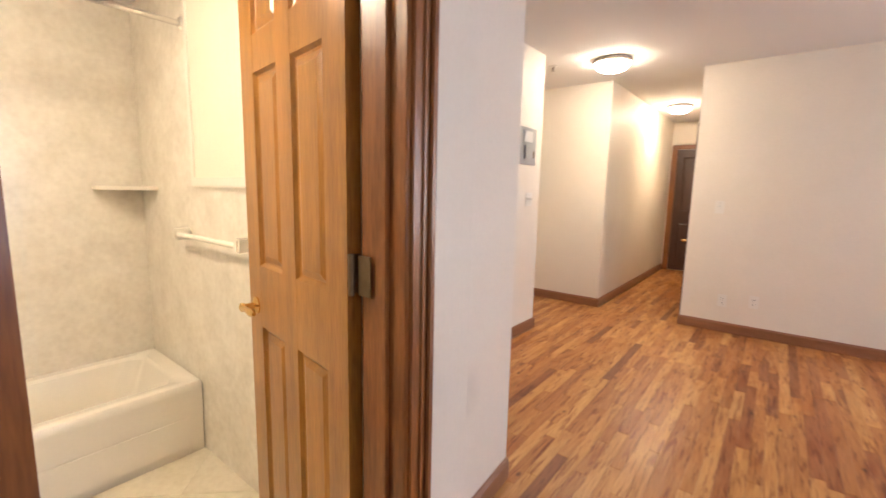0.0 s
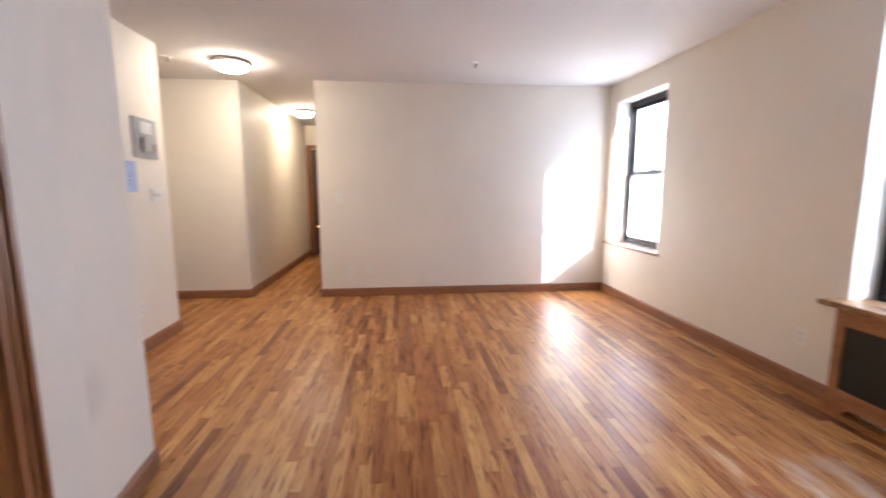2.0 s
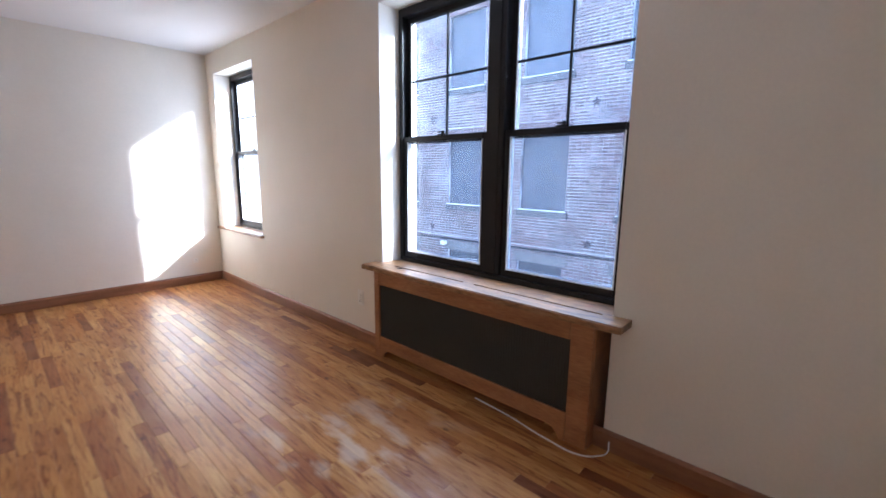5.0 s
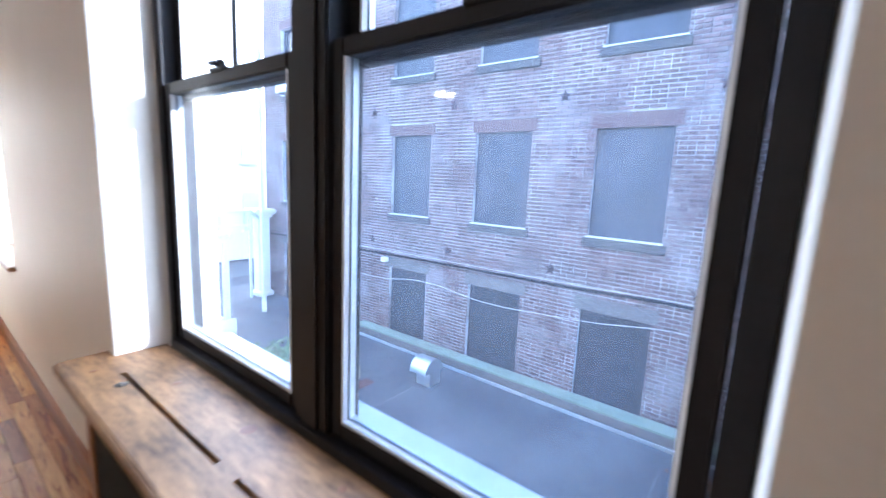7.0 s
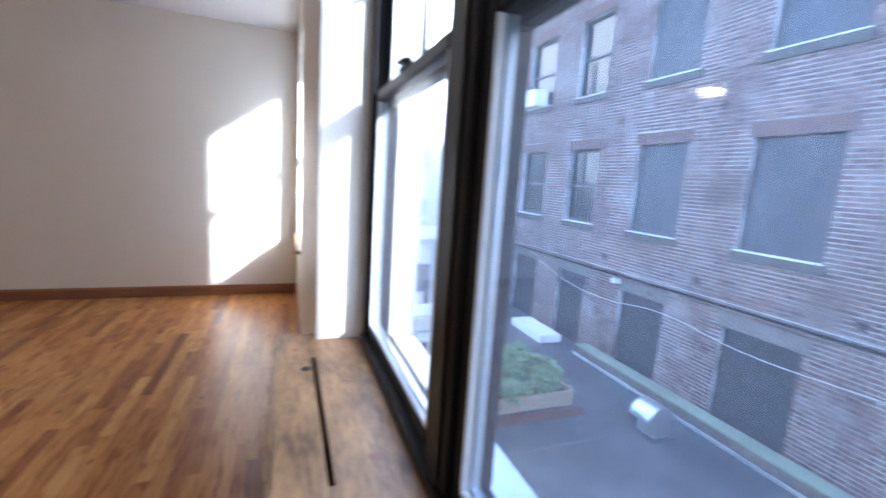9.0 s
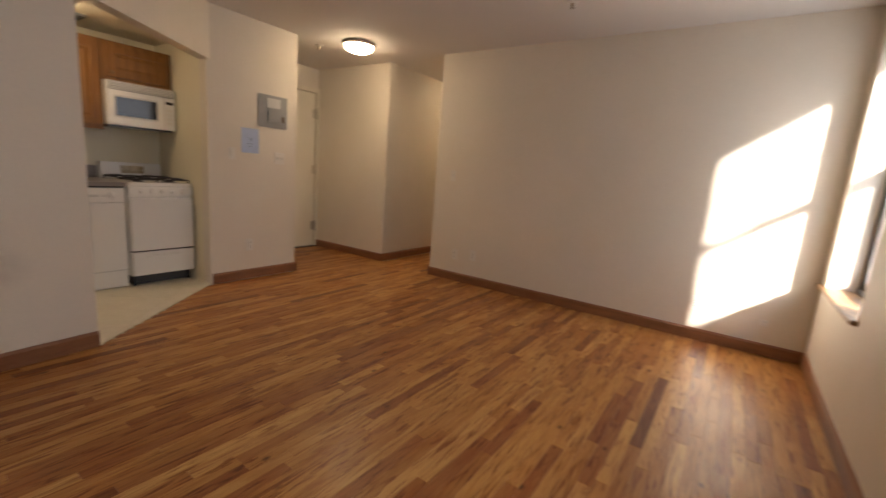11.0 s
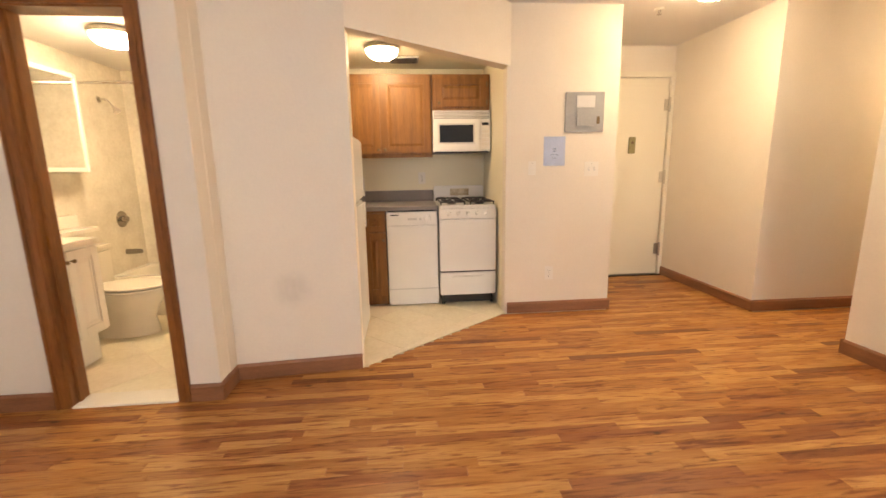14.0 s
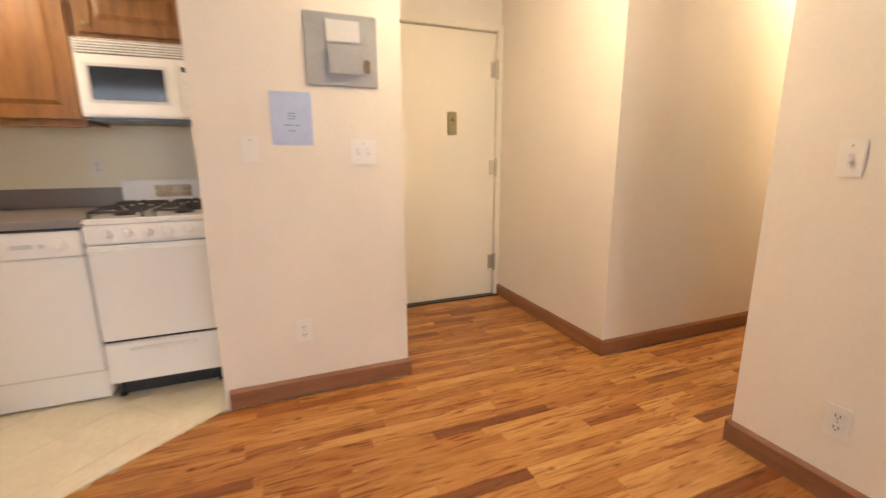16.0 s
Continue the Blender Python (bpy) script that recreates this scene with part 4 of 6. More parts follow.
def raised_door(name, parent, a0, a1, z0, z1, put, mat, knob=None):
    """A cabinet door or drawer front with a raised panel; put(a, d, z) gives the place at width a, depth d out of the front."""
    def boxes(bm, u0, u1, d0, d1, v0, v1):
        p, q = put(u0, d0, v0), put(u1, d1, v1)
        add_box(bm, min(p[0], q[0]), max(p[0], q[0]), min(p[1], q[1]), max(p[1], q[1]), v0, v1, 0.002)
    d = thing(name, "", "", "", "")
    d.parent = parent
    f = min(0.055, (z1 - z0) * 0.28)
    for nm, u0, u1, v0, v1 in (("stile", a0, a0 + f, z0, z1), ("stile", a1 - f, a1, z0, z1), ("rail", a0 + f, a1 - f, z0, z0 + f), ("rail", a0 + f, a1 - f, z1 - f, z1)):
        bm = bmesh.new()
        boxes(bm, u0, u1, 0.0, 0.019, v0, v1)
        part(nm, bm, mat, d, smooth=True)
    bm = bmesh.new()
    rings = []
    for inset, dep in ((0.0, 0.008), (0.012, 0.008), (0.034, 0.016)):
        i = f + inset
        rings.append([bm.verts.new(put(u, dep, v)) for u, v in ((a0 + i, z0 + i), (a1 - i, z0 + i), (a1 - i, z1 - i), (a0 + i, z1 - i))])
    for p, q in zip(rings, rings[1:]):
        for k in range(4):
            bm.faces.new((p[k], p[(k + 1) % 4], q[(k + 1) % 4], q[k]))
    bm.faces.new(rings[-1])
    part("panel", bm, mat, d)
    if knob:
        x, y, z = put(knob[0], 0.019, knob[1])
        ax = "x" if abs(put(0, 1, 0)[0] - put(0, 0, 0)[0]) > 0.5 else "y"
        turned("knob", [(0.006, 0), (0.005, 0.012), (0.013, 0.018), (0.012, 0.025), (0.004, 0.028)], (x, y, z), BRONZE, d, ax, 14, "small dark metal knob")
    return d


def on_back(front):
    return lambda a, d, z: (front + d, a, z)


def on_left(front):
    return lambda a, d, z: (a, front + d, z)


# base cabinets
base = thing("base_cabinet", "oak base cabinet with a drawer beside the dishwasher", "cabinet", "kitchen cabinets")
slab("body", KX + 0.01, KF, 2.19, 2.425, 0.10, 0.875, CABWOOD, base, bevel=0.002)
slab("toe_kick", KX + 0.01, KF - 0.06, 2.19, 2.425, 0.006, 0.10, CABWOOD, base)
raised_door("drawer_front", base, 2.235, 2.42, 0.70, 0.855, on_back(KF), CABWOOD)
raised_door("cabinet_door", base, 2.235, 2.42, 0.115, 0.685, on_back(KF), CABWOOD, (2.40, 0.62))
base = thing("base_cabinet", "oak sink base cabinet next to the fridge", "cabinet", "kitchen cabinets")
slab("body", KX + 0.01, 0.215, 1.613, 2.185, 0.10, 0.875, CABWOOD, base, bevel=0.002)
slab("toe_kick", KX + 0.01, 0.215, 1.613, 2.12, 0.006, 0.10, CABWOOD, base)
raised_door("drawer_front", base, -0.19, 0.20, 0.70, 0.855, on_left(2.185), CABWOOD)
raised_door("cabinet_door", base, -0.19, 0.20, 0.115, 0.685, on_left(2.185), CABWOOD, (0.16, 0.62))

top = thing("worktop", "speckled grey laminate worktop with backsplash lip", "worktop")
bm = bmesh.new()
add_box(bm, KX + 0.022, KF + 0.03, 2.21, 2.889, 0.877, 0.912, 0.004)
part("slab", bm, COUNTER, top, smooth=True)
bm = bmesh.new()
add_box(bm, KX + 0.022, 0.225, 1.613, 2.2095, 0.877, 0.912, 0.004)
part("slab", bm, COUNTER, top, smooth=True)
slab("backsplash", KX + 0.002, KX + 0.021, 1.612, 2.889, 0.878, 1.02, COUNTER, top, bevel=0.003)
sink = thing("kitchen_sink", "stainless steel sink set in the worktop", "sink")
bm = bmesh.new()
for a, b, c, d in ((-0.76, -0.36, 1.72, 1.74), (-0.76, -0.36, 2.10, 2.12), (-0.76, -0.74, 1.74, 2.10), (-0.38, -0.36, 1.74, 2.10)):
    add_box(bm, a, b, c, d, 0.912, 0.918, 0.002)
part("rim", bm, CHROME, sink)
slab("basin", -0.74, -0.38, 1.74, 2.10, 0.9121, 0.9135, NICKEL, sink)
faucet = thing("faucet", "small chrome kitchen faucet at the sink", "faucet")
turned("base", [(0.025, 0.912), (0.022, 0.93), (0.014, 0.95), (0.012, 1.03)], (-0.80, 1.88, 0), DARKCHROME, faucet, seg=16)
tube("spout", [(-0.80, 1.88, 1.02), (-0.78, 1.88, 1.07), (-0.71, 1.88, 1.09), (-0.63, 1.88, 1.05)], 0.010, DARKCHROME, faucet)

# dishwasher
dw = thing("dishwasher", "white built-in dishwasher with dial panel", "dishwasher")
slab("body", KX + 0.03, KF - 0.02, 2.43, 2.885, 0.03, 0.872, WHITEP, dw)
slab("control_panel", KF - 0.02, KF + 0.028, 2.437, 2.878, 0.745, 0.862, WHITEP, dw, bevel=0.006)
slab("door", KF - 0.02, KF + 0.022, 2.437, 2.878, 0.17, 0.742, WHITEP, dw, bevel=0.005)
slab("kick_plate", KF - 0.03, KF - 0.005, 2.437, 2.878, 0.012, 0.160, WHITEP, dw, bevel=0.003)
slab("kick_trim", KF - 0.02, KF + 0.012, 2.437, 2.878, 0.158, 0.168, GREY_L, dw)
# Dark strip painted in for the shade under the worktop edge.
slab("dark_gap", KF - 0.02, KF + 0.005, 2.437, 2.878, 0.864, 0.875, DARK, dw)
turned("dial", [(0.032, 0), (0.030, 0.012), (0.022, 0.014), (0.020, 0.022), (0.004, 0.024)], (KF + 0.028, 2.79, 0.805), WHITEP, dw, "x", 24, "round white dial")
slab("name_mark", KF + 0.028, KF + 0.030, 2.47, 2.54, 0.832, 0.842, DARK, dw)
slab("button", KF + 0.028, KF + 0.033, 2.62, 2.70, 0.79, 0.81, GREY_L, dw, bevel=0.002)
slab("button", KF + 0.028, KF + 0.033, 2.72, 2.74, 0.79, 0.81, GREY_L, dw, bevel=0.002)
slab("latch", KF + 0.028, KF + 0.038, 2.455, 2.475, 0.765, 0.80, WHITEP, dw, bevel=0.002)

# stove
SX0, SX1, SY0, SY1 = KX + 0.015, -0.165, 2.895, 3.402
stove = thing("gas_stove", "white enamel gas stove with black burner grates", "stove")
slab("body", SX0, SX1 - 0.03, SY0, SY1, 0.10, 0.885, WHITEP, stove, bevel=0.003)
slab("cooktop", SX0 + 0.06, SX1, SY0, SY1, 0.886, 0.912, WHITEP, stove, bevel=0.008)
slab("control_panel", SX1 - 0.03, SX1 + 0.005, SY0, SY1, 0.800, 0.884, WHITEP, stove, bevel=0.006)
oven = slab("oven_door", SX1 - 0.03, SX1 + 0.012, SY0 + 0.004, SY1 - 0.004, 0.325, 0.790, WHITEP, stove, bevel=0.006)
slab("oven_handle", SX1 + 0.020, SX1 + 0.045, SY0 + 0.01, SY1 - 0.01, 0.758, 0.780, WHITEP, oven, "white bar handle", 0.008)
for y in (SY0 + 0.03, SY1 - 0.05):
    slab("handle_foot", SX1 + 0.012, SX1 + 0.022, y, y + 0.02, 0.760, 0.778, WHITEP, oven)
# Shade of the gap below the oven door, made as a dark strip.
slab("dark_gap", SX1 - 0.03, SX1 - 0.004, SY0 + 0.003, SY1 - 0.003, 0.312, 0.326, DARK, stove)
drawer = slab("broiler_drawer", SX1 - 0.03, SX1 + 0.012, SY0 + 0.004, SY1 - 0.004, 0.105, 0.311, WHITEP, stove, bevel=0.006)
slab("drawer_handle", SX1 + 0.012, SX1 + 0.034, SY0 + 0.11, SY1 - 0.11, 0.262, 0.284, WHITEP, drawer, "white bar handle", 0.007)
# Dark block standing in for the shade beneath the stove.
slab("toe_recess", SX0 + 0.05, SX1 - 0.07, SY0 + 0.02, SY1 - 0.02, 0.012, 0.10, DARK, stove)
for y in (SY0 + 0.03, SY1 - 0.03):
    turned("foot", [(0.016, 0.006), (0.016, 0.02), (0.010, 0.024), (0.010, 0.10)], (SX1 - 0.06, y, 0), DARK, stove, seg=12)
for k in range(5):
    y = SY0 + 0.09 + k * 0.082
    turned("knob", [(0.020, 0), (0.018, 0.016), (0.012, 0.018), (0.011, 0.028), (0.003, 0.029)], (SX1 + 0.005, y, 0.842), WHITEP, stove, "x", 18, "white control knob")
guard = slab("back_guard", SX0, SX0 + 0.05, SY0, SY1, 0.886, 1.06, WHITEP, stove, bevel=0.008)
slab("scorch_mark", SX0 + 0.05, SX0 + 0.0512, 3.06, 3.25, 0.96, 1.03, material("scorched_enamel", (0.42, 0.27, 0.10), 0.4, vary=0.5, scale=9, second=(0.75, 0.66, 0.5)), guard, "brown scorched enamel")
for bx in (-0.62, -0.33):
    for by in (3.02, 3.28):
        turned("burner", [(0.045, 0.912), (0.045, 0.918), (0.030, 0.922), (0.030, 0.932), (0.004, 0.934)], (bx, by, 0), IRON, stove, seg=20, label="black burner cap")
for by in (3.02, 3.28):
    bm = bmesh.new()
    for a, b, c, d in ((-0.76, -0.75, by - 0.11, by + 0.11), (-0.21, -0.20, by - 0.11, by + 0.11), (-0.75, -0.21, by - 0.11, by - 0.10), (-0.75, -0.21, by + 0.10, by + 0.11)):
        add_box(bm, a, b, c, d, 0.934, 0.944)
    for bx in (-0.62, -0.33):
        for k in range(6):
            a = k * math.pi / 3
            dx, dy = math.cos(a), math.sin(a)
            add_box(bm, bx + dx * 0.07 - 0.03 * abs(dx) - 0.005, bx + dx * 0.07 + 0.03 * abs(dx) + 0.005, by + dy * 0.07 - 0.03 * abs(dy) - 0.005, by + dy * 0.07 + 0.03 * abs(dy) + 0.005, 0.936 + 0.001 * k, 0.950 + 0.001 * k)
    for x0 in (-0.755, -0.205):
        for y0 in (by - 0.105, by + 0.105):
            add_box(bm, x0 - 0.005, x0 + 0.005, y0 - 0.005, y0 + 0.005, 0.912, 0.934)
    part("grate", bm, IRON, stove, "black cast-iron grate")

# microwave, uppers
UF = -0.54
mw = thing("microwave", "white over-range microwave with dark window", "microwave")
MF = -0.47
slab("body", KX + 0.01, MF, 2.878, 3.408, 1.385, 1.750, WHITEP, mw, bevel=0.004)
slab("door_glass", MF + 0.018, MF + 0.023, 2.935, 3.245, 1.465, 1.620, material("smoked_glass", (0.02, 0.025, 0.035), 0.08, vary=0.1, bump=0), mw, "dark glossy window", 0.002)
slab("door", MF + 0.001, MF + 0.018, 2.882, 3.305, 1.392, 1.672, WHITEP, mw, bevel=0.006)
slab("window_frame", MF + 0.018, MF + 0.0205, 2.92, 3.26, 1.45, 1.635, GREY_L, mw, bevel=0.003)
slab("keypad_panel", MF + 0.001, MF + 0.016, 3.309, 3.404, 1.392, 1.672, WHITEP, mw, bevel=0.005)
slab("display", MF + 0.016, MF + 0.018, 3.325, 3.388, 1.615, 1.640, DARK, mw)
for i in range(4):
    for j in range(3):
        slab("key", MF + 0.016, MF + 0.0175, 3.325 + j * 0.023, 3.342 + j * 0.023, 1.435 + i * 0.038, 1.460 + i * 0.038, PLATE, mw, bevel=0.001)
for k in range(5):
    slab("vent_slat", MF + 0.001, MF + 0.012, 2.885, 3.404, 1.683 + k * 0.0125, 1.690 + k * 0.0125, WHITEP, mw)
# Plate coloured dark to give the shade between the slats.
slab("vent_recess", MF - 0.004, MF + 0.003, 2.89, 3.40, 1.678, 1.745, IRON, mw)
slab("bottom_grille", KX + 0.03, MF - 0.02, 2.89, 3.395, 1.370, 1.385, DARK, mw)

up = thing("wall_cabinet", "oak wall cabinet with two raised-panel doors", "cabinet", "kitchen cabinets")
slab("body", KX + 0.005, UF, 1.92, 2.872, 1.36, 2.075, CABWOOD, up, bevel=0.002)
raised_door("cabinet_door", up, 1.955, 2.398, 1.375, 2.045, on_back(UF), CABWOOD, (2.375, 1.41))
raised_door("cabinet_door", up, 2.412, 2.855, 1.375, 2.045, on_back(UF), CABWOOD, (2.435, 1.41))
slab("bottom_rail", UF - 0.02, UF + 0.004, 1.92, 2.872, 1.338, 1.36, CABWOOD, up, bevel=0.002)
up = thing("wall_cabinet", "short oak wall cabinet above the microwave", "cabinet", "kitchen cabinets")
slab("body", KX + 0.005, UF, 2.876, 3.412, 1.755, 2.075, CABWOOD, up, bevel=0.002)
raised_door("cabinet_door", up, 2.905, 3.375, 1.785, 2.035, on_back(UF), CABWOOD, (2.94, 1.82))
for z in (1.83, 1.99):
    slab("hinge", UF, UF + 0.006, 3.377, 3.392, z - 0.02, z + 0.02, BRONZE, up)
up = thing("wall_cabinet", "oak wall cabinet on the side wall above the sink", "cabinet", "kitchen cabinets")
slab("body", UF + 0.01, 0.20, 1.613, 1.915, 1.36, 2.075, CABWOOD, up, bevel=0.002)
raised_door("cabinet_door", up, -0.50, -0.17, 1.375, 2.045, on_left(1.915), CABWOOD, (-0.19, 1.41))
raised_door("cabinet_door", up, -0.155, 0.185, 1.375, 2.045, on_left(1.915), CABWOOD, (-0.13, 1.41))
up = thing("wall_cabinet", "oak wall cabinet above the fridge", "cabinet", "kitchen cabinets")
slab("body", 0.215, 0.86, 1.613, 1.915, 1.62, 2.075, CABWOOD, up, bevel=0.002)
raised_door("cabinet_door", up, 0.23, 0.53, 1.64, 2.045, on_left(1.915), CABWOOD, (0.51, 1.67))
raised_door("cabinet_door", up, 0.545, 0.845, 1.64, 2.045, on_left(1.915), CABWOOD, (0.565, 1.67))

# fridge, its doors towards the stove side
fr = thing("refrigerator", "white two-door top-freezer refrigerator", "refrigerator")
slab("body", 0.24, 0.845, 1.63, 2.235, 0.05, 1.435, WHITEP, fr, bevel=0.008)
slab("freezer_door", 0.238, 0.847, 2.24, 2.293, 1.025, 1.445, WHITEP, fr, bevel=0.014)
slab("fridge_door", 0.238, 0.847, 2.24, 2.293, 0.06, 1.008, WHITEP, fr, bevel=0.014)
slab("door_gasket", 0.245, 0.84, 2.236, 2.26, 1.009, 1.024, GREY, fr)
slab("handle", 0.245, 0.268, 2.293, 2.303, 1.03, 1.18, WHITEP, fr, bevel=0.006)
slab("handle", 0.245, 0.268, 2.293, 2.303, 0.80, 1.0, WHITEP, fr, bevel=0.006)
slab("base_grille", 0.25, 0.835, 2.20, 2.25, 0.008, 0.058, GREY_L, fr, bevel=0.002)

vent = thing("ceiling_vent", "small grey air vent in the kitchen ceiling", "vent")
slab("frame", -0.58, -0.38, 2.50, 2.76, 2.176, 2.189, GREY, vent, bevel=0.002)
for k in range(6):
    slab("slat", -0.565 + k * 0.03, -0.55 + k * 0.03, 2.515, 2.745, 2.170, 2.176, IRON, vent)
wall_plate("wall_outlet", "white duplex outlet above the kitchen worktop", (KX, 2.78, 1.14), 90, "outlet")

# ---- bathroom ----
TX0, TX1, TY0, TY1, TZ = -0.848, -0.232, 0.033, 1.537, 0.36
tub = thing("bathtub", "white enamel built-in bathtub along the tiled wall", "bathtub")
bm = bmesh.new()
def tub_ring(ix0, ix1, iy, z, r):
    out = []
    x0, x1, y0, y1 = TX0 + ix0, TX1 - ix1, TY0 + iy, TY1 - iy
    for cx, cy, a0 in ((x1 - r, y1 - r, 0), (x0 + r, y1 - r, 90), (x0 + r, y0 + r, 180), (x1 - r, y0 + r, 270)):
        for k in range(7):
            a = radians(a0 + 15 * k)
            out.append(bm.verts.new((cx + r * math.cos(a), cy + r * math.sin(a), z)))
    return out
rings = [tub_ring(0, 0.012, 0, 0.006, 0.004), tub_ring(0, 0.010, 0, 0.10, 0.004), tub_ring(0, 0.0, 0, 0.32, 0.004), tub_ring(0, 0.0, 0, TZ - 0.012, 0.006), tub_ring(0.004, 0.008, 0.004, TZ, 0.01),
         tub_ring(0.045, 0.075, 0.07, TZ - 0.001, 0.06), tub_ring(0.058, 0.09, 0.085, TZ - 0.014, 0.07), tub_ring(0.085, 0.12, 0.15, 0.16, 0.10), tub_ring(0.12, 0.15, 0.21, 0.09, 0.10), tub_ring(0.2, 0.22, 0.4, 0.082, 0.05)]
for p, q in zip(rings, rings[1:]):
    for k in range(len(p)):
        bm.faces.new((p[k], p[(k + 1) % len(p)], q[(k + 1) % len(p)], q[k]))
bm.faces.new(rings[-1])
part("shell", bm, PORCELAIN, tub, smooth=True)
bm = bmesh.new()
add_box(bm, TX1 - 0.0005, TX1 + 0.004, TY0 + 0.10, TY1 - 0.06, 0.05, 0.20, 0.003)
part("apron_panel", bm, PORCELAIN, tub, smooth=True)

rod = thing("shower_rod", "chrome shower curtain rod across the tub", "shower rod")
bm = bmesh.new()
add_lathe(bm, [(0.0125, 0.045), (0.0125, 1.525)], (-0.21, 0, 1.94), "y", 16)
part("tube", bm, CHROME, rod, smooth=True)
for y, s in ((0.031, 1), (1.539, -1)):
    turned("flange", [(0.030, 0), (0.030, s * 0.006), (0.018, s * 0.016)], (-0.21, y, 1.945), CHROME, rod, "y", 18)
shelf = thing("corner_shelf", "thin pale corner shelf on the tub wall", "shelf")
bm = bmesh.new()
add_prism(bm, [(-0.848, 1.538), (-0.848, 1.325)] + [(-0.848 + 0.23 * math.sin(a) , 1.538 - 0.213 * math.cos(a)) for a in [math.pi / 2 * k / 8 for k in range(1, 8)]] + [(-0.617, 1.538)], 1.243, 1.262)
part("board", bm, PORCELAIN, shelf)
towel = thing("towel_bar", "white towel bar on the tiled wall", "towel bar")
for x in (-0.265, 0.30):
    slab("bracket", x - 0.018, x + 0.018, 1.469, 1.539, 1.03, 1.085, PORCELAIN, towel, bevel=0.008)
bm = bmesh.new()
add_lathe(bm, [(0.011, -0.27), (0.011, 0.305)], (0, 1.487, 1.055), "x", 12)
part("bar", bm, PORCELAIN, towel, smooth=True)
tagged(slab("trim_rail", -0.185, 1.149, 1.525, 1.5395, 1.265, 1.305, PORCELAIN, None, "", 0.004), "white tile trim along the bathroom wall", "trim", kind="structure")
tagged(slab("trim_post", -0.195, -0.165, 1.529, 1.5395, 1.306, 2.163, PORCELAIN, None, "", 0.003), "white upright tile trim at the tub's edge", "trim", kind="structure")
tagged(slab("painted_panel", -0.164, 1.149, 1.5355, 1.5398, 1.306, 2.163, CREAM), "cream painted upper part of the bathroom wall", "wall", kind="structure")
bvent = thing("ceiling_vent", "slatted air vent over the bathtub", "vent")
slab("frame", -0.80, -0.50, 1.10, 1.47, 2.150, 2.164, GREY_L, bvent, bevel=0.002)
for k in range(8):
    slab("slat", -0.785 + k * 0.036, -0.765 + k * 0.036, 1.115, 1.455, 2.141, 2.150, NICKEL, bvent)

sh = thing("shower_fixture", "chrome shower head on a bent arm", "shower head")
tube("arm", [(-0.50, 0.032, 1.86), (-0.50, 0.09, 1.855), (-0.50, 0.14, 1.80)], 0.010, CHROME, sh)
turned("flange", [(0.028, 0), (0.026, 0.006), (0.012, 0.010)], (-0.50, 0.031, 1.86), CHROME, sh, "y", 16)
bm = bmesh.new()
add_lathe(bm, [(0.012, 0.0), (0.016, -0.02), (0.032, -0.045), (0.034, -0.055), (0.004, -0.057)], (0, 0, 0), "z", 20)
head = part("head", bm, CHROME, sh, smooth=True)
head.matrix_world = pose(-0.50, 0.14, 1.80, 35, 0, 0)
valve = thing("shower_valve", "round chrome shower valve with lever", "valve")
turned("plate", [(0.075, 0), (0.072, 0.006), (0.030, 0.012), (0.026, 0.05), (0.004, 0.053)], (-0.56, 0.031, 0.83), DARKCHROME, valve, "y", 28)
slab("lever", -0.568, -0.490, 0.07, 0.085, 0.815, 0.831, DARKCHROME, valve, bevel=0.005)
spout = thing("tub_spout", "chrome tub spout above the bathtub", "faucet")
turned("body", [(0.024, 0), (0.024, 0.09), (0.020, 0.13), (0.006, 0.135)], (-0.56, 0.031, 0.53), DARKCHROME, spout, "y", 18)

toilet = thing("toilet", "white porcelain toilet with closed lid beside the tub", "toilet")
TCX = 0.165
slab("tank", TCX - 0.22, TCX + 0.22, 0.036, 0.235, 0.36, 0.66, PORCELAIN, toilet, bevel=0.02)
slab("tank_lid", TCX - 0.23, TCX + 0.23, 0.034, 0.247, 0.661, 0.693, PORCELAIN, toilet, bevel=0.010)
slab("flush_lever", TCX + 0.09, TCX + 0.17, 0.236, 0.252, 0.60, 0.618, CHROME, toilet, bevel=0.004)
bm = bmesh.new()
def oval(cy, rx, ry, z, n=32):
    return [bm.verts.new((TCX + rx * math.cos(2 * math.pi * k / n), cy + ry * math.sin(2 * math.pi * k / n), z)) for k in range(n)]
rings = [oval(0.41, 0.120, 0.235, 0.008), oval(0.41, 0.117, 0.232, 0.05), oval(0.415, 0.105, 0.21, 0.14), oval(0.44, 0.120, 0.22, 0.22), oval(0.475, 0.168, 0.245, 0.30), oval(0.49, 0.183, 0.258, 0.350), oval(0.49, 0.181, 0.256, 0.360)]
for p, q in zip(rings, rings[1:]):
    for k in range(len(p)):
        bm.faces.new((p[k], p[(k + 1) % len(p)], q[(k + 1) % len(p)], q[k]))
bm.faces.new(rings[0][::-1])
bm.faces.new(rings[-1])
part("bowl", bm, PORCELAIN, toilet, smooth=True)
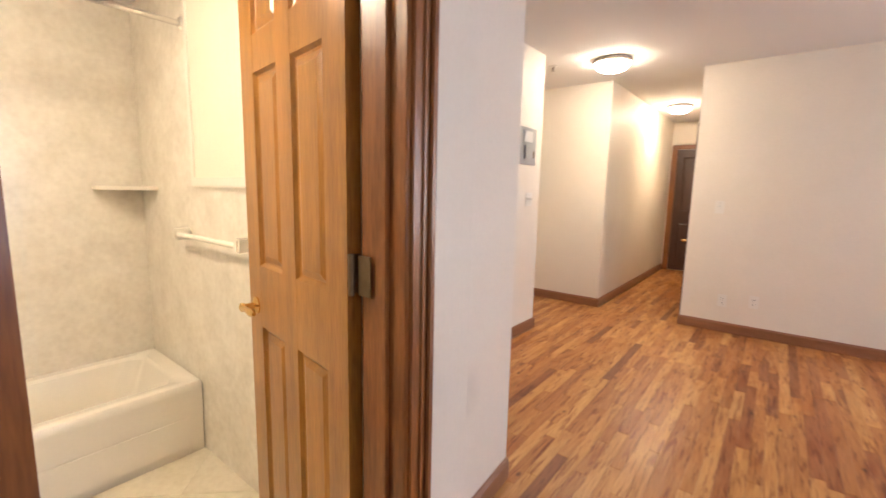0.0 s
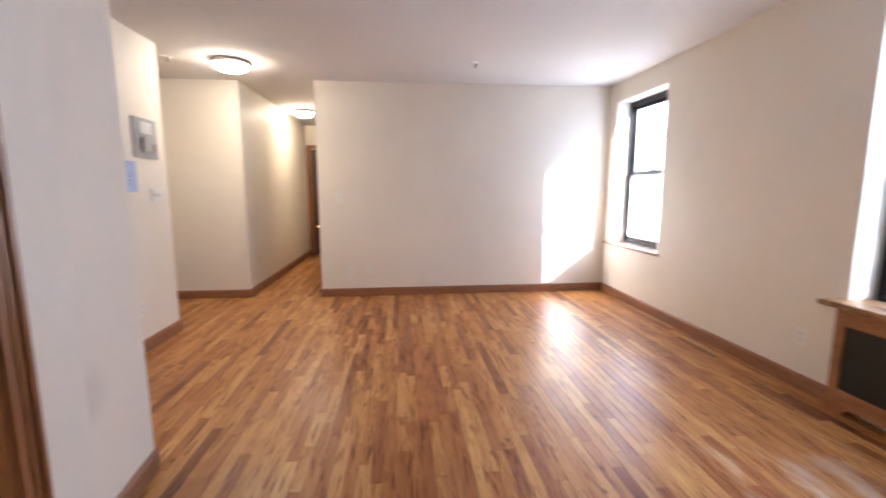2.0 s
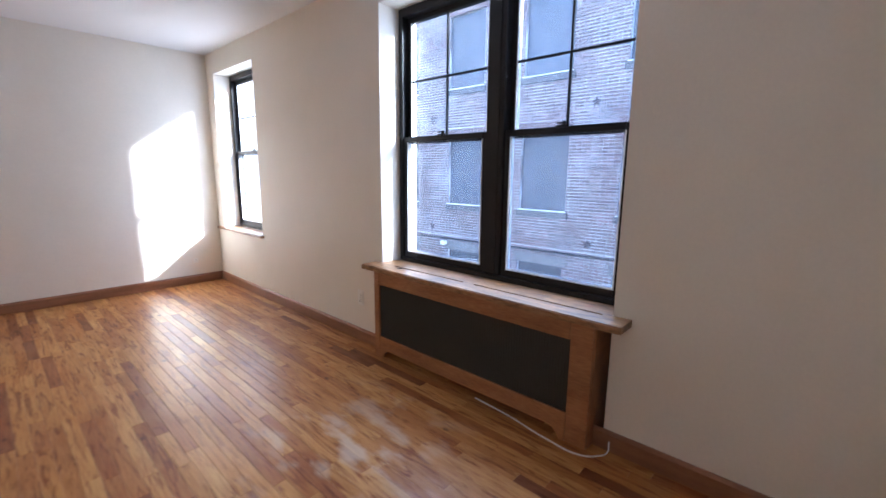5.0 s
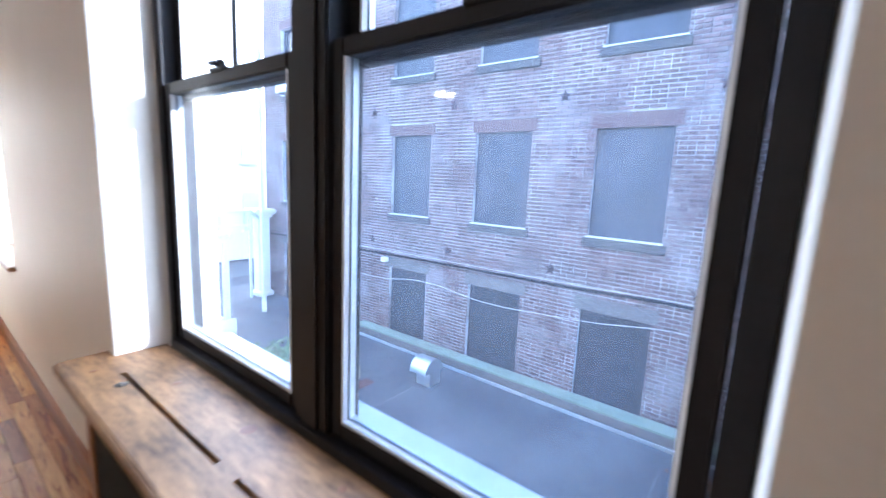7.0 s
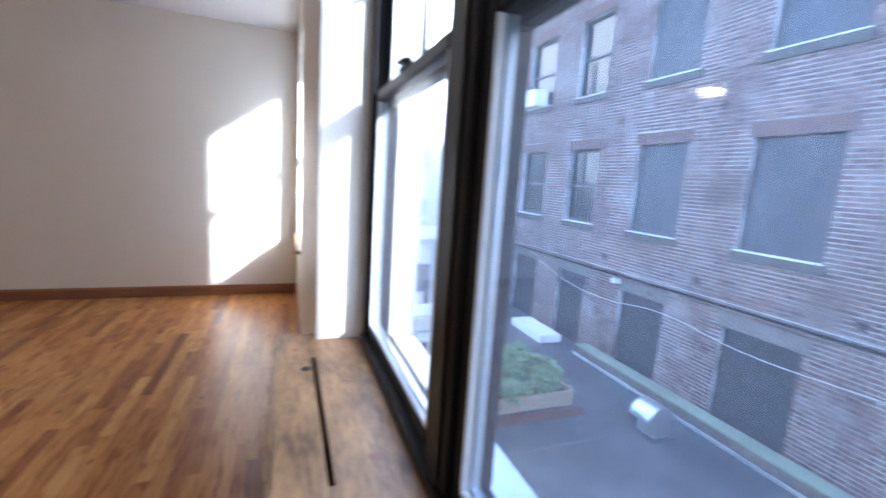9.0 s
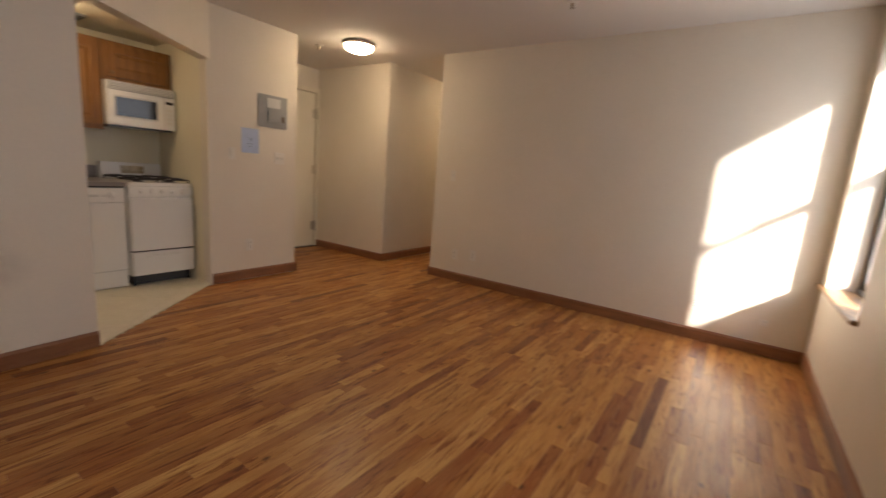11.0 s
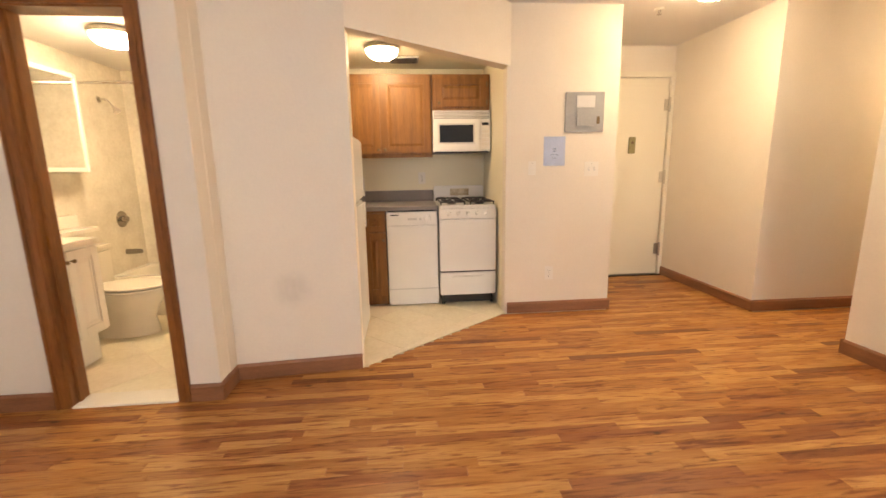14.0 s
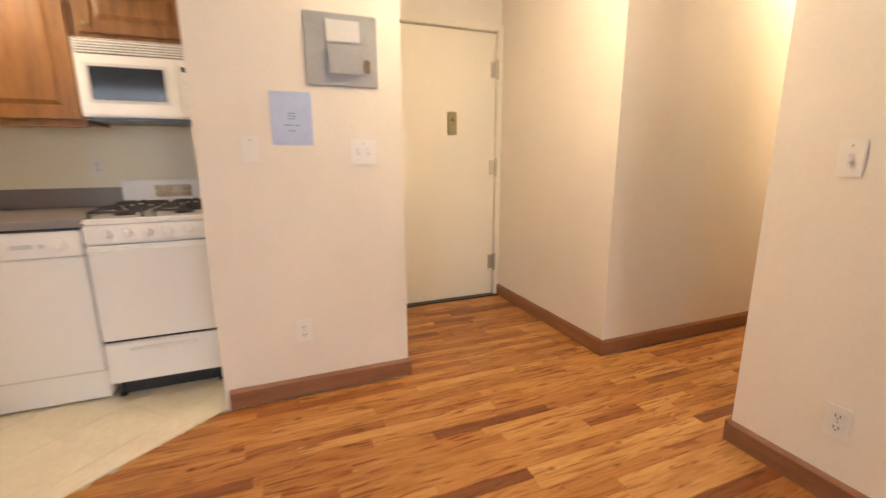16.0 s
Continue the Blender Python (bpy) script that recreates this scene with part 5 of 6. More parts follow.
for nm, z0, z1, g in (("seat", 0.362, 0.379, 1.02), ("lid", 0.387, 0.404, 1.0)):
    bm = bmesh.new()
    rings = [oval(0.49, 0.182 * g, 0.262 * g, z0), oval(0.49, 0.188 * g, 0.268 * g, (z0 + z1) / 2), oval(0.49, 0.182 * g, 0.262 * g, z1), oval(0.49, 0.10, 0.15, z1 + 0.003)]
    for p, q in zip(rings, rings[1:]):
        for k in range(len(p)):
            bm.faces.new((p[k], p[(k + 1) % len(p)], q[(k + 1) % len(p)], q[k]))
    bm.faces.new(rings[0][::-1])
    bm.faces.new(rings[-1])
    part(nm, bm, PORCELAIN, toilet, smooth=True)

van = thing("vanity", "white vanity cabinet with two panel doors", "vanity")
VX0, VX1, VY = 0.598, 1.14, 0.57
slab("body", VX0, VX1, 0.034, VY, 0.21, 0.795, WHITEP, van, bevel=0.003)
slab("toe_kick", VX0 + 0.02, VX1, 0.034, VY - 0.06, 0.008, 0.21, WHITEP, van)
raised_door("cabinet_door", van, VX0 + 0.012, 0.865, 0.225, 0.78, on_left(VY), WHITEP, (0.84, 0.72))
raised_door("cabinet_door", van, 0.873, VX1 - 0.012, 0.225, 0.78, on_left(VY), WHITEP, (0.895, 0.72))
vtop = thing("countertop", "white marble vanity top running on over the toilet tank", "worktop")
bm = bmesh.new()
add_box(bm, VX0 - 0.015, 1.145, 0.034, VY + 0.03, 0.797, 0.832, 0.008)
add_box(bm, -0.02, VX0 - 0.0152, 0.034, 0.20, 0.799, 0.830, 0.006)
part("slab", bm, MARBLE, vtop, smooth=True)
slab("backsplash", -0.02, 1.145, 0.0325, 0.052, 0.833, 0.93, MARBLE, vtop, bevel=0.004)
cab = thing("mirror_cabinet", "wide white-framed mirror cabinet over the vanity", "mirror")
slab("case", -0.085, 1.12, 0.031, 0.145, 1.25, 1.975, WHITEP, cab, bevel=0.003)
slab("mirror", -0.06, 1.095, 0.150, 0.153, 1.28, 1.945, MIRROR, cab, "clear mirror glass")
for nm, a, b, c, d in (("frame_stile", -0.085, -0.055, 1.25, 1.975), ("frame_stile", 1.09, 1.12, 1.25, 1.975), ("frame_rail", -0.055, 1.09, 1.25, 1.285), ("frame_rail", -0.055, 1.09, 1.94, 1.975)):
    slab(nm, a, b, 0.146, 0.165, c, d, WHITEP, cab, bevel=0.004)


# ---- outside ----
DECK = -1.95
tagged(slab("ground", -300, 300, -300, 300, DECK - 0.5, DECK - 0.06, ASPHALT), "dark ground around the houses", "ground", kind="structure")
deck = tagged(slab("roof_deck", XO + 0.002, 10.16, -3.0, 16.0, DECK - 0.058, DECK, ASPHALT), "flat dark grey roof membrane between the houses", "roof", kind="structure")
for y, x0, x1 in ((3.35, 6.2, 9.2), (5.0, 6.0, 8.9), (1.6, 6.3, 9.3), (7.2, 6.0, 9.4)):
    slab("seam", x0, x1, y - 0.012, y + 0.012, DECK, DECK + 0.003, SEAM, deck, "sealed membrane seam")

# brick house across the roof
BXF = 10.17
COLS = ((0.13, 1.10), (2.04, 3.0), (3.97, 4.97), (5.94, 6.90), (7.90, 8.78), (9.68, 10.70))
ROWS = ((0.535, 2.01), (3.05, 4.55))
house = thing("brick_house", "weathered red-brown brick house with grey boarded windows", "house")
holes = [(a, b, z0, z1) for a, b in COLS for z0, z1 in ROWS] + [(a + 0.0, b, DECK - 0.05, -0.53) for a, b in COLS]
Y0, Y1, Z0, Z1 = -0.5, 11.5, DECK - 0.05, 5.6
bm = bmesh.new()
ys = sorted({Y0, Y1, *(h for a, b in COLS for h in (a, b))})
zs = sorted({Z0, Z1, -0.53, *(h for r in ROWS for h in r)})
for a, b in zip(ys, ys[1:]):
    for c, d in zip(zs, zs[1:]):
        if not any(h[0] < (a + b) / 2 < h[1] and h[2] < (c + d) / 2 < h[3] for h in holes):
            add_box(bm, BXF + 0.008, BXF + 0.30, a, b, c, d)
part("wall", bm, MORTAR, house, "pale weathered mortar behind the bricks")
slab("core", BXF + 0.31, 18.0, Y0, Y1, Z0, Z1, SHUTTER, house, "dark inside of the house")
slab("cornice", BXF - 0.12, BXF + 0.5, Y0, Y1, Z1, Z1 + 0.25, STONE, house, bevel=0.02)
for (a, b) in COLS:
    for r, (z0, z1) in enumerate(ROWS + ((DECK - 0.05, -0.53),)):
        w = thing("window" if r < 2 else "doorway", "", "", "", "")
        w.parent = house
        if r < 2:
            slab("sill", BXF - 0.04, BXF + 0.12, a - 0.06, b + 0.06, z0 - 0.13, z0 - 0.008, SILLSTONE, w, bevel=0.01)
            slab("sill_edge", BXF - 0.045, BXF + 0.09, a - 0.02, b + 0.02, z0 - 0.007, z0 + 0.008, WHITEPAINT, w, "pale painted sill edge", 0.003)
            slab("lintel", BXF - 0.006, BXF + 0.12, a - 0.08, b + 0.08, z1 + 0.002, z1 + 0.195, LINTEL, w, bevel=0.006)
        else:
            slab("lintel", BXF - 0.012, BXF + 0.12, a - 0.08, b + 0.08, z1 + 0.002, z1 + 0.20, STONE, w, bevel=0.006)
        glazed = a > 7.5 and r < 2
        if glazed:
            m = (z0 + z1) / 2
            for c, d in ((a, a + 0.05), (b - 0.05, b)):
                slab("frame", BXF + 0.09, BXF + 0.15, c, d, z0, z1, SHUTTER, w)
            for c, d in ((z0 + 0.004, z0 + 0.06), (m - 0.03, m + 0.03), (z1 - 0.05, z1)):
                slab("frame", BXF + 0.09, BXF + 0.15, a + 0.05, b - 0.05, c, d, SHUTTER, w)
            slab("pane", BXF + 0.12, BXF + 0.125, a + 0.05, b - 0.05, z0 + 0.05, z1 - 0.05, material("dark_pane", (0.03, 0.035, 0.04), 0.05, bump=0) if "dark_pane" not in bpy.data.materials else bpy.data.materials["dark_pane"], w, "dark reflecting glass")
        else:
            slab("board", BXF + 0.07, BXF + 0.11, a + 0.002, b - 0.002, z0 + 0.002, z1 - 0.002, SHUTTER if r < 2 else DARKBOARD, w, "grey painted board", 0.004)


def brick_verts(y0, y1, z0, z1, out):
    x0, x1, c = BXF - out, BXF + 0.012, 0.004
    return [(x1, y0, z0), (x1, y1, z0), (x1, y1, z1), (x1, y0, z1), (x0, y0 + c, z0 + c), (x0, y1 - c, z0 + c), (x0, y1 - c, z1 - c), (x0, y0 + c, z1 - c)]


BRICK_FACES = [(4, 7, 6, 5), (0, 4, 5, 1), (1, 5, 6, 2), (2, 6, 7, 3), (3, 7, 4, 0)]
brick_rng = random.Random(9)
shared = {}
COURSE, BL, JOINT = 0.0572, 0.192, 0.009
bv, bf, single_bricks = [], [], 0
k = 0
z = Z0
while z < Z1 - COURSE:
    off = (k % 2) * BL / 2
    header = k % 6 == 5
    step = BL / 2 if header else BL
    cuts = [(h[0], h[1]) for h in holes if h[2] < z + COURSE - 0.012 and h[3] + 0.19 > z + 0.012]
    cuts = sorted(cuts)
    spans, at = [], Y0
    for a, b in cuts:
        spans.append((at, a))
        at = max(at, b)
    spans.append((at, Y1))
    y = Y0 - off
    while y < Y1:
        for a, b in spans:
            p, q2 = max(y, a), min(y + step - JOINT, b)
            if q2 - p > 0.03:
                out = brick_rng.uniform(0.0, 0.006)
                if 1.12 < p < 3.9 and -0.35 < z < 0.5 and single_bricks < 300:
                    key = round((q2 - p) * 100)
                    if key not in shared:
                        me = bpy.data.meshes.new("brick")
                        me.from_pydata([(vx, vy, vz) for vx, vy, vz in brick_verts(0, q2 - p, 0, COURSE - JOINT, 0.003)], [], BRICK_FACES)
                        me.materials.append(BRICK_ONE)
                        shared[key] = me
                    ob = new("brick", shared[key])
                    ob.location, ob.parent = (-out + 0.003, p, z), house
                    single_bricks += 1
                else:
                    n0 = len(bv)
                    bv += brick_verts(p, q2, z, z + COURSE - JOINT, out)
                    bf += [tuple(i + n0 for i in f) for f in BRICK_FACES]
        y += step
    z += COURSE
    k += 1
me = bpy.data.meshes.new("bricks")
me.from_pydata(bv, [], bf)
me.materials.append(BRICK_REST)
ob = new("bricks", me)
ob.parent, ob["kind"] = house, "stuff"

# star-shaped iron wall anchors
for z in (2.47, -0.02):
    for y in (1.57, 3.5, 5.45, 7.4):
        bm = bmesh.new()
        rim = [bm.verts.new((BXF - 0.012, y + r * math.sin(math.pi * i / 5), z + r * math.cos(math.pi * i / 5))) for i, r in enumerate([0.088, 0.042] * 5)]
        back = [bm.verts.new((BXF - 0.002, v.co.y, v.co.z)) for v in rim]
        hub = bm.verts.new((BXF - 0.05, y, z))
        for i in range(10):
            bm.faces.new((rim[i], rim[(i + 1) % 10], hub))
            bm.faces.new((rim[i], back[i], back[(i + 1) % 10], rim[(i + 1) % 10]))
        part("wall_anchor", bm, ANCHOR, house, "dark star-shaped iron anchor plate")

ac = thing("air_conditioner", "white window air conditioner in a sash window", "air conditioner")
slab("case", BXF - 0.30, BXF + 0.08, 9.95, 10.50, 3.06, 3.42, WHITEP, ac, bevel=0.015)
slab("grille", BXF - 0.307, BXF - 0.30, 9.99, 10.46, 3.10, 3.38, GREY, ac)
for i in range(4):
    slab("louvre", BXF - 0.315, BXF - 0.305, 10.0 + i * 0.12, 10.06 + i * 0.12, 3.10, 3.38, WHITEP, ac)

tagged(tube("conduit", [(BXF - 0.05, 11.4, -0.33), (BXF - 0.05, 8.5, -0.30), (BXF - 0.05, 6.0, -0.26), (BXF - 0.05, 3.2, -0.23), (BXF - 0.05, 1.2, -0.22), (BXF - 0.05, 0.55, -0.32), (BXF - 0.05, 0.22, -0.62), (BXF - 0.05, 0.15, -1.2), (BXF - 0.05, 0.14, -1.94)], 0.019, BLACKCABLE), "black cable bundle along the brick wall", "cable")
tagged(tube("wall_wire", [(BXF - 0.09, 10.3, -0.22), (BXF - 0.09, 6.0, -0.18), (BXF - 0.09, 3.0, -0.17), (BXF - 0.09, 1.3, -0.16), (BXF - 0.09, 0.6, -0.25), (BXF - 0.09, 0.3, -0.55), (BXF - 0.09, 0.25, -1.3), (BXF - 0.09, 0.24, -1.92)], 0.004, CABLE), "thin white wire above the cable bundle", "cable")
tagged(tube("slack_wire", [(BXF - 0.03, 9.95, -0.33), (BXF - 0.14, 8.6, -0.66), (BXF - 0.16, 7.2, -0.76), (BXF - 0.05, 5.95, -0.66), (BXF - 0.14, 4.5, -0.74), (BXF - 0.12, 3.0, -0.67), (BXF - 0.05, 1.15, -0.60), (BXF - 0.13, 0.7, -0.83), (9.9, 0.32, -1.04)], 0.0045, CABLE), "slack white wire hanging along the brick wall", "cable")
lamp = thing("wall_lamp", "small white floodlight under the cable bundle", "lamp")
slab("housing", BXF - 0.16, BXF - 0.04, 6.88, 7.0, -0.42, -0.33, WHITEP, lamp, bevel=0.01)
slab("bracket", BXF - 0.04, BXF - 0.004, 6.92, 6.96, -0.40, -0.36, DARK, lamp)

curb = thing("roof_curb", "low kerb with green cap and metal flashing along the brick wall", "kerb", kind="structure")
slab("core", 9.86, 10.05, 0.40, 7.45, DECK, -1.80, STONE, curb, "dark weathered kerb face")
slab("cap", 9.80, 10.06, 0.40, 7.48, -1.80, -1.765, GREENCAP, curb, "weathered green cap", 0.008)
slab("flashing", 9.735, 9.765, 0.40, 7.46, DECK, DECK + 0.05, ALU, curb, "bright metal flashing", 0.006)
tagged(slab("step_block", 9.35, 9.85, 8.0, 9.2, DECK, -1.78, STUCCO, None, "", 0.02), "low white block on the roof deck", "step")

# hooded roof vent
hood = thing("roof_vent", "galvanised gooseneck roof vent", "vent")
HX, HY = 9.12, 4.92
slab("neck", HX - 0.13, HX + 0.13, HY - 0.14, HY + 0.14, DECK, DECK + 0.24, ALU, hood, bevel=0.006)
bm = bmesh.new()
n = 10
outer_arc = [(HX - 0.06 + 0.21 * math.cos(math.pi * i / n), DECK + 0.24 + 0.21 * math.sin(math.pi * i / n)) for i in range(n + 1)]
ra = [bm.verts.new((x, HY - 0.16, z)) for x, z in outer_arc]
rb = [bm.verts.new((x, HY + 0.16, z)) for x, z in outer_arc]
for i in range(n):
    bm.faces.new((ra[i], ra[i + 1], rb[i + 1], rb[i]))
bm.faces.new(ra)
bm.faces.new(rb[::-1])
bm.faces.new((ra[0], rb[0], rb[-1], ra[-1]))
part("hood", bm, ALU, hood, smooth=True)
slab("flange", HX - 0.2, HX + 0.2, HY - 0.2, HY + 0.2, DECK, DECK + 0.008, ASPHALT, hood)

# raised planter bed with leafy plants
bed = thing("planter", "raised wooden planter bed full of leafy green plants", "planter")
PX0, PX1, PY0, PY1, PZ = 6.75, 8.45, 5.75, 7.0, DECK + 0.26
for nm, a, b, c, d in (("board", PX0, PX1, PY0, PY0 + 0.04), ("board", PX0, PX1, PY1 - 0.04, PY1), ("board", PX0, PX0 + 0.04, PY0 + 0.04, PY1 - 0.04), ("board", PX1 - 0.04, PX1, PY0 + 0.04, PY1 - 0.04)):
    slab(nm, a, b, c, d, DECK + 0.03, PZ, PLANTERWOOD, bed, bevel=0.006)
for a in (PX0, PX1 - 0.07):
    for c in (PY0 + 0.04, PY1 - 0.11):
        slab("corner_post", a + 0.0, a + 0.07, c, c + 0.07, DECK, PZ + 0.03, PLANTERWOOD, bed)
slab("soil", PX0 + 0.04, PX1 - 0.04, PY0 + 0.04, PY1 - 0.04, DECK + 0.05, PZ - 0.04, SOIL, bed)
leaf_rng = random.Random(21)


def leafy(bm, cx, cy, z, size, lean):
    """One folded leaf with a pointed tip."""
    a, l, w = leaf_rng.uniform(0, 6.283), size, size * leaf_rng.uniform(0.32, 0.46)
    d, s = Vector((math.cos(a), math.sin(a), lean)), Vector((-math.sin(a), math.cos(a), 0))
    o = Vector((cx, cy, z))
    ps = [o, o + d * l * 0.45 + s * w + Vector((0, 0, 0.02)), o + d * l * 0.5, o + d * l * 0.45 - s * w + Vector((0, 0, 0.02)), o + d * l - Vector((0, 0, 0.3 * size))]
    v = [bm.verts.new(p) for p in ps]
    bm.faces.new((v[0], v[1], v[2]))
    bm.faces.new((v[0], v[2], v[3]))
    bm.faces.new((v[1], v[4], v[2]))
    bm.faces.new((v[2], v[4], v[3]))


for i in range(70):
    bm = bmesh.new()
    cx, cy = leaf_rng.uniform(PX0 + 0.06, PX1 - 0.06), leaf_rng.uniform(PY0 + 0.06, PY1 - 0.06)
    hgt = leaf_rng.uniform(0.10, 0.34)
    add_lathe(bm, [(0.008, PZ - 0.06), (0.004, PZ + hgt)], (cx, cy, 0), "z", 6)
    for j in range(40):
        t = leaf_rng.random()
        r = 0.13 * (1 - 0.5 * t)
        leafy(bm, cx + leaf_rng.uniform(-r, r), cy + leaf_rng.uniform(-r, r), PZ - 0.02 + hgt * t, leaf_rng.uniform(0.07, 0.15), leaf_rng.uniform(-0.3, 0.5))
    tagged(part("plant", bm, LEAF), "leafy green garden plant in the planter bed", "plant", "planter plants")
tagged(slab("door_mat", PX0, PX1 + 0.1, PY0 - 0.22, PY0 - 0.03, DECK, DECK + 0.012, RUG, None, "", 0.003), "dull red mat before the planter bed", "mat")

# dividing wall with terracotta coping
para = thing("parapet", "grey block parapet with terracotta coping tiles", "wall")
slab("block_wall", 6.9, 10.16, 0.06, 0.30, DECK, -1.16, CBLOCK, para)
for i in range(9):
    x0 = 6.9 + i * 0.362
    bm = bmesh.new()
    add_box(bm, x0 + 0.002, x0 + 0.35, 0.02, 0.34, -1.158, -1.10, 0.02)
    add_box(bm, x0 + 0.31, x0 + 0.362, 0.01, 0.35, -1.158, -1.085, 0.015)
    part("coping_tile", bm, TERRA, para, smooth=True)
for cx, cy in ((9.35, 1.15), (9.25, 0.68)):
    bm = bmesh.new()
    for j in range(60):
        leafy(bm, cx + leaf_rng.gauss(0, 0.1), cy + leaf_rng.gauss(0, 0.14), DECK + leaf_rng.uniform(0.003, 0.03), leaf_rng.uniform(0.04, 0.08), 0.1)
    tagged(part("leaf_heap", bm, DRYLEAF), "small heap of dry brown leaves on the deck", "leaves", kind="stuff")

# white porch and pale houses to the side
porch = thing("porch_pier", "white painted pier with moulded cap beside the brick house", "pier")
slab("shaft", 9.72, 10.02, 11.1, 11.4, DECK + 0.12, 0.10, STUCCO, porch, bevel=0.02)
slab("base", 9.66, 10.08, 11.04, 11.46, DECK, DECK + 0.12, STUCCO, porch, bevel=0.02)
slab("capital", 9.66, 10.08, 11.04, 11.46, 0.10, 0.18, STUCCO, porch, bevel=0.02)
slab("cap", 9.56, 10.14, 10.96, 11.54, 0.18, 0.31, STUCCO, porch, bevel=0.03)
rail = thing("porch_rail", "slim white porch post with two pale rails", "railing")
slab("post", 9.12, 9.20, 9.86, 9.94, DECK, 4.2, STUCCO, rail, bevel=0.008)
slab("rail", 7.4, 9.55, 11.14, 11.2, 0.19, 0.28, STUCCO, rail, bevel=0.006)
slab("rail", 7.4, 9.55, 11.14, 11.2, -0.12, -0.07, STUCCO, rail, bevel=0.006)
for px in (7.43, 9.5):
    slab("rail_post", px, px + 0.05, 11.14, 11.2, DECK, 0.19, STUCCO, rail, bevel=0.004)
tagged(slab("wall_wing_white", XO + 0.002, 6.02, 5.95, 6.25, DECK, 4.4, STUCCO), "white stucco wing wall of the house, in the sun", "wall", kind="structure")
# Unseen wall, added to keep the sun off most of the double window.
tagged(slab("wall_wing_plain", XO + 0.002, 7.70, -0.95, -0.65, DECK, 4.7, STUCCO), "unseen added wall that keeps sun off the window pair", "wall", kind="structure")
# Unseen upper wall, added to hold back some of the sky's light.
tagged(slab("wall_outer_upper", XW + 0.1, XO, -0.95, 6.25, H + 0.152, 3.2, STUCCO), "unseen outer wall added above the windows against sky light", "wall", kind="structure")
tagged(slab("wall_outer_lower", XW + 0.1, XO, -0.95, 6.25, DECK, -0.102, STUCCO), "plain outer wall below the windows", "wall", kind="structure")
# Added block, never seen, whose height shades the deck but clears the single window.
low = thing("low_house", "unseen added block that keeps sun off the roof deck", "house")
slab("wall", BXF + 0.02, 18.0, -6.0, Y0 - 0.01, DECK, 4.0, STUCCO, low)
slab("roof", BXF - 0.05, 18.0, -6.0, Y0 - 0.01, 4.0, 4.1, STONE, low, bevel=0.01)
pale = thing("pale_house", "pale stucco house closing the yard", "house")
slab("wall", 3.0, 24.0, 16.0, 22.0, DECK, 9.0, STUCCO, pale)
for i in range(7):
    for j in range(3):
        w = slab("window", 3.8 + i * 1.6, 4.6 + i * 1.6, 15.97, 16.0, -0.9 + j * 2.5, 0.5 + j * 2.5, PALEPANE, pale)
        slab("sill", 3.7 + i * 1.6, 4.7 + i * 1.6, 15.9, 16.0, -1.0 + j * 2.5, -0.9 + j * 2.5, STUCCO, w)

# garden pergola, table and bench on the far deck
perg = thing("pergola", "white slatted garden pergola on the deck", "pergola")
for px in (6.35, 8.0):
    for py in (9.2, 11.0):
        slab("post", px - 0.05, px + 0.05, py - 0.05, py + 0.05, DECK, -0.15, STUCCO, perg, bevel=0.006)
for py in (9.2, 11.0):
    slab("beam", 6.2, 8.15, py - 0.03, py + 0.03, -0.15, -0.02, STUCCO, perg)
for i in range(12):
    slab("slat", 6.3 + i * 0.155, 6.36 + i * 0.155, 9.0, 11.2, -0.02, 0.04, STUCCO, perg)
tab = thing("garden_table", "white garden table on the deck", "table")
slab("tabletop", 6.5, 7.4, 8.0, 8.7, DECK + 0.70, DECK + 0.74, STUCCO, tab, bevel=0.01)
for px in (6.56, 7.34):
    for py in (8.06, 8.64):
        slab("leg", px - 0.02, px + 0.02, py - 0.02, py + 0.02, DECK, DECK + 0.70, STUCCO, tab)


def garden_chair(x, y, turn):
    c = thing("garden_chair", "white garden chair at the table", "chair", "garden chairs")
    slab("seat", -0.2, 0.2, -0.2, 0.2, 0.42, 0.45, STUCCO, c, bevel=0.008)
    slab("backrest", -0.2, 0.2, 0.17, 0.2, 0.62, 0.85, STUCCO, c, bevel=0.008)
    for px in (-0.18, 0.18):
        slab("leg", px - 0.015, px + 0.015, -0.195, -0.165, 0.0, 0.42, STUCCO, c)
        slab("back_leg", px - 0.015, px + 0.015, 0.17, 0.2, 0.0, 0.62, STUCCO, c)
    c.matrix_world = pose(x, y, DECK, 0, 0, turn)
    return c


first_chair = garden_chair(6.75, 7.75, 180)
copy_thing(first_chair, pose(7.2, 7.72, DECK, 0, 0, 172))
copy_thing(first_chair, pose(7.0, 8.95, DECK, 0, 0, 5))

# ---- floor planks ----
plank_rng = random.Random(4)
LENGTHS = (0.32, 0.45, 0.58, 0.72, 0.9, 1.1)
PW = 0.0572


def plank_verts(x0, x1, y0, y1, top):
    c = 0.0011
    return [(x0, y0, -0.014), (x1, y0, -0.014), (x1, y1, -0.014), (x0, y1, -0.014),
            (x0, y0, top - c), (x1, y0, top - c), (x1, y1, top - c), (x0, y1, top - c),
            (x0 + c, y0 + c, top), (x1 - c, y0 + c, top), (x1 - c, y1 - c, top), (x0 + c, y1 - c, top)]


PLANK_FACES = [(0, 1, 5, 4), (1, 2, 6, 5), (2, 3, 7, 6), (3, 0, 4, 7), (4, 5, 9, 8), (5, 6, 10, 9), (6, 7, 11, 10), (7, 4, 8, 11), (8, 9, 10, 11)]
plank_meshes = {}
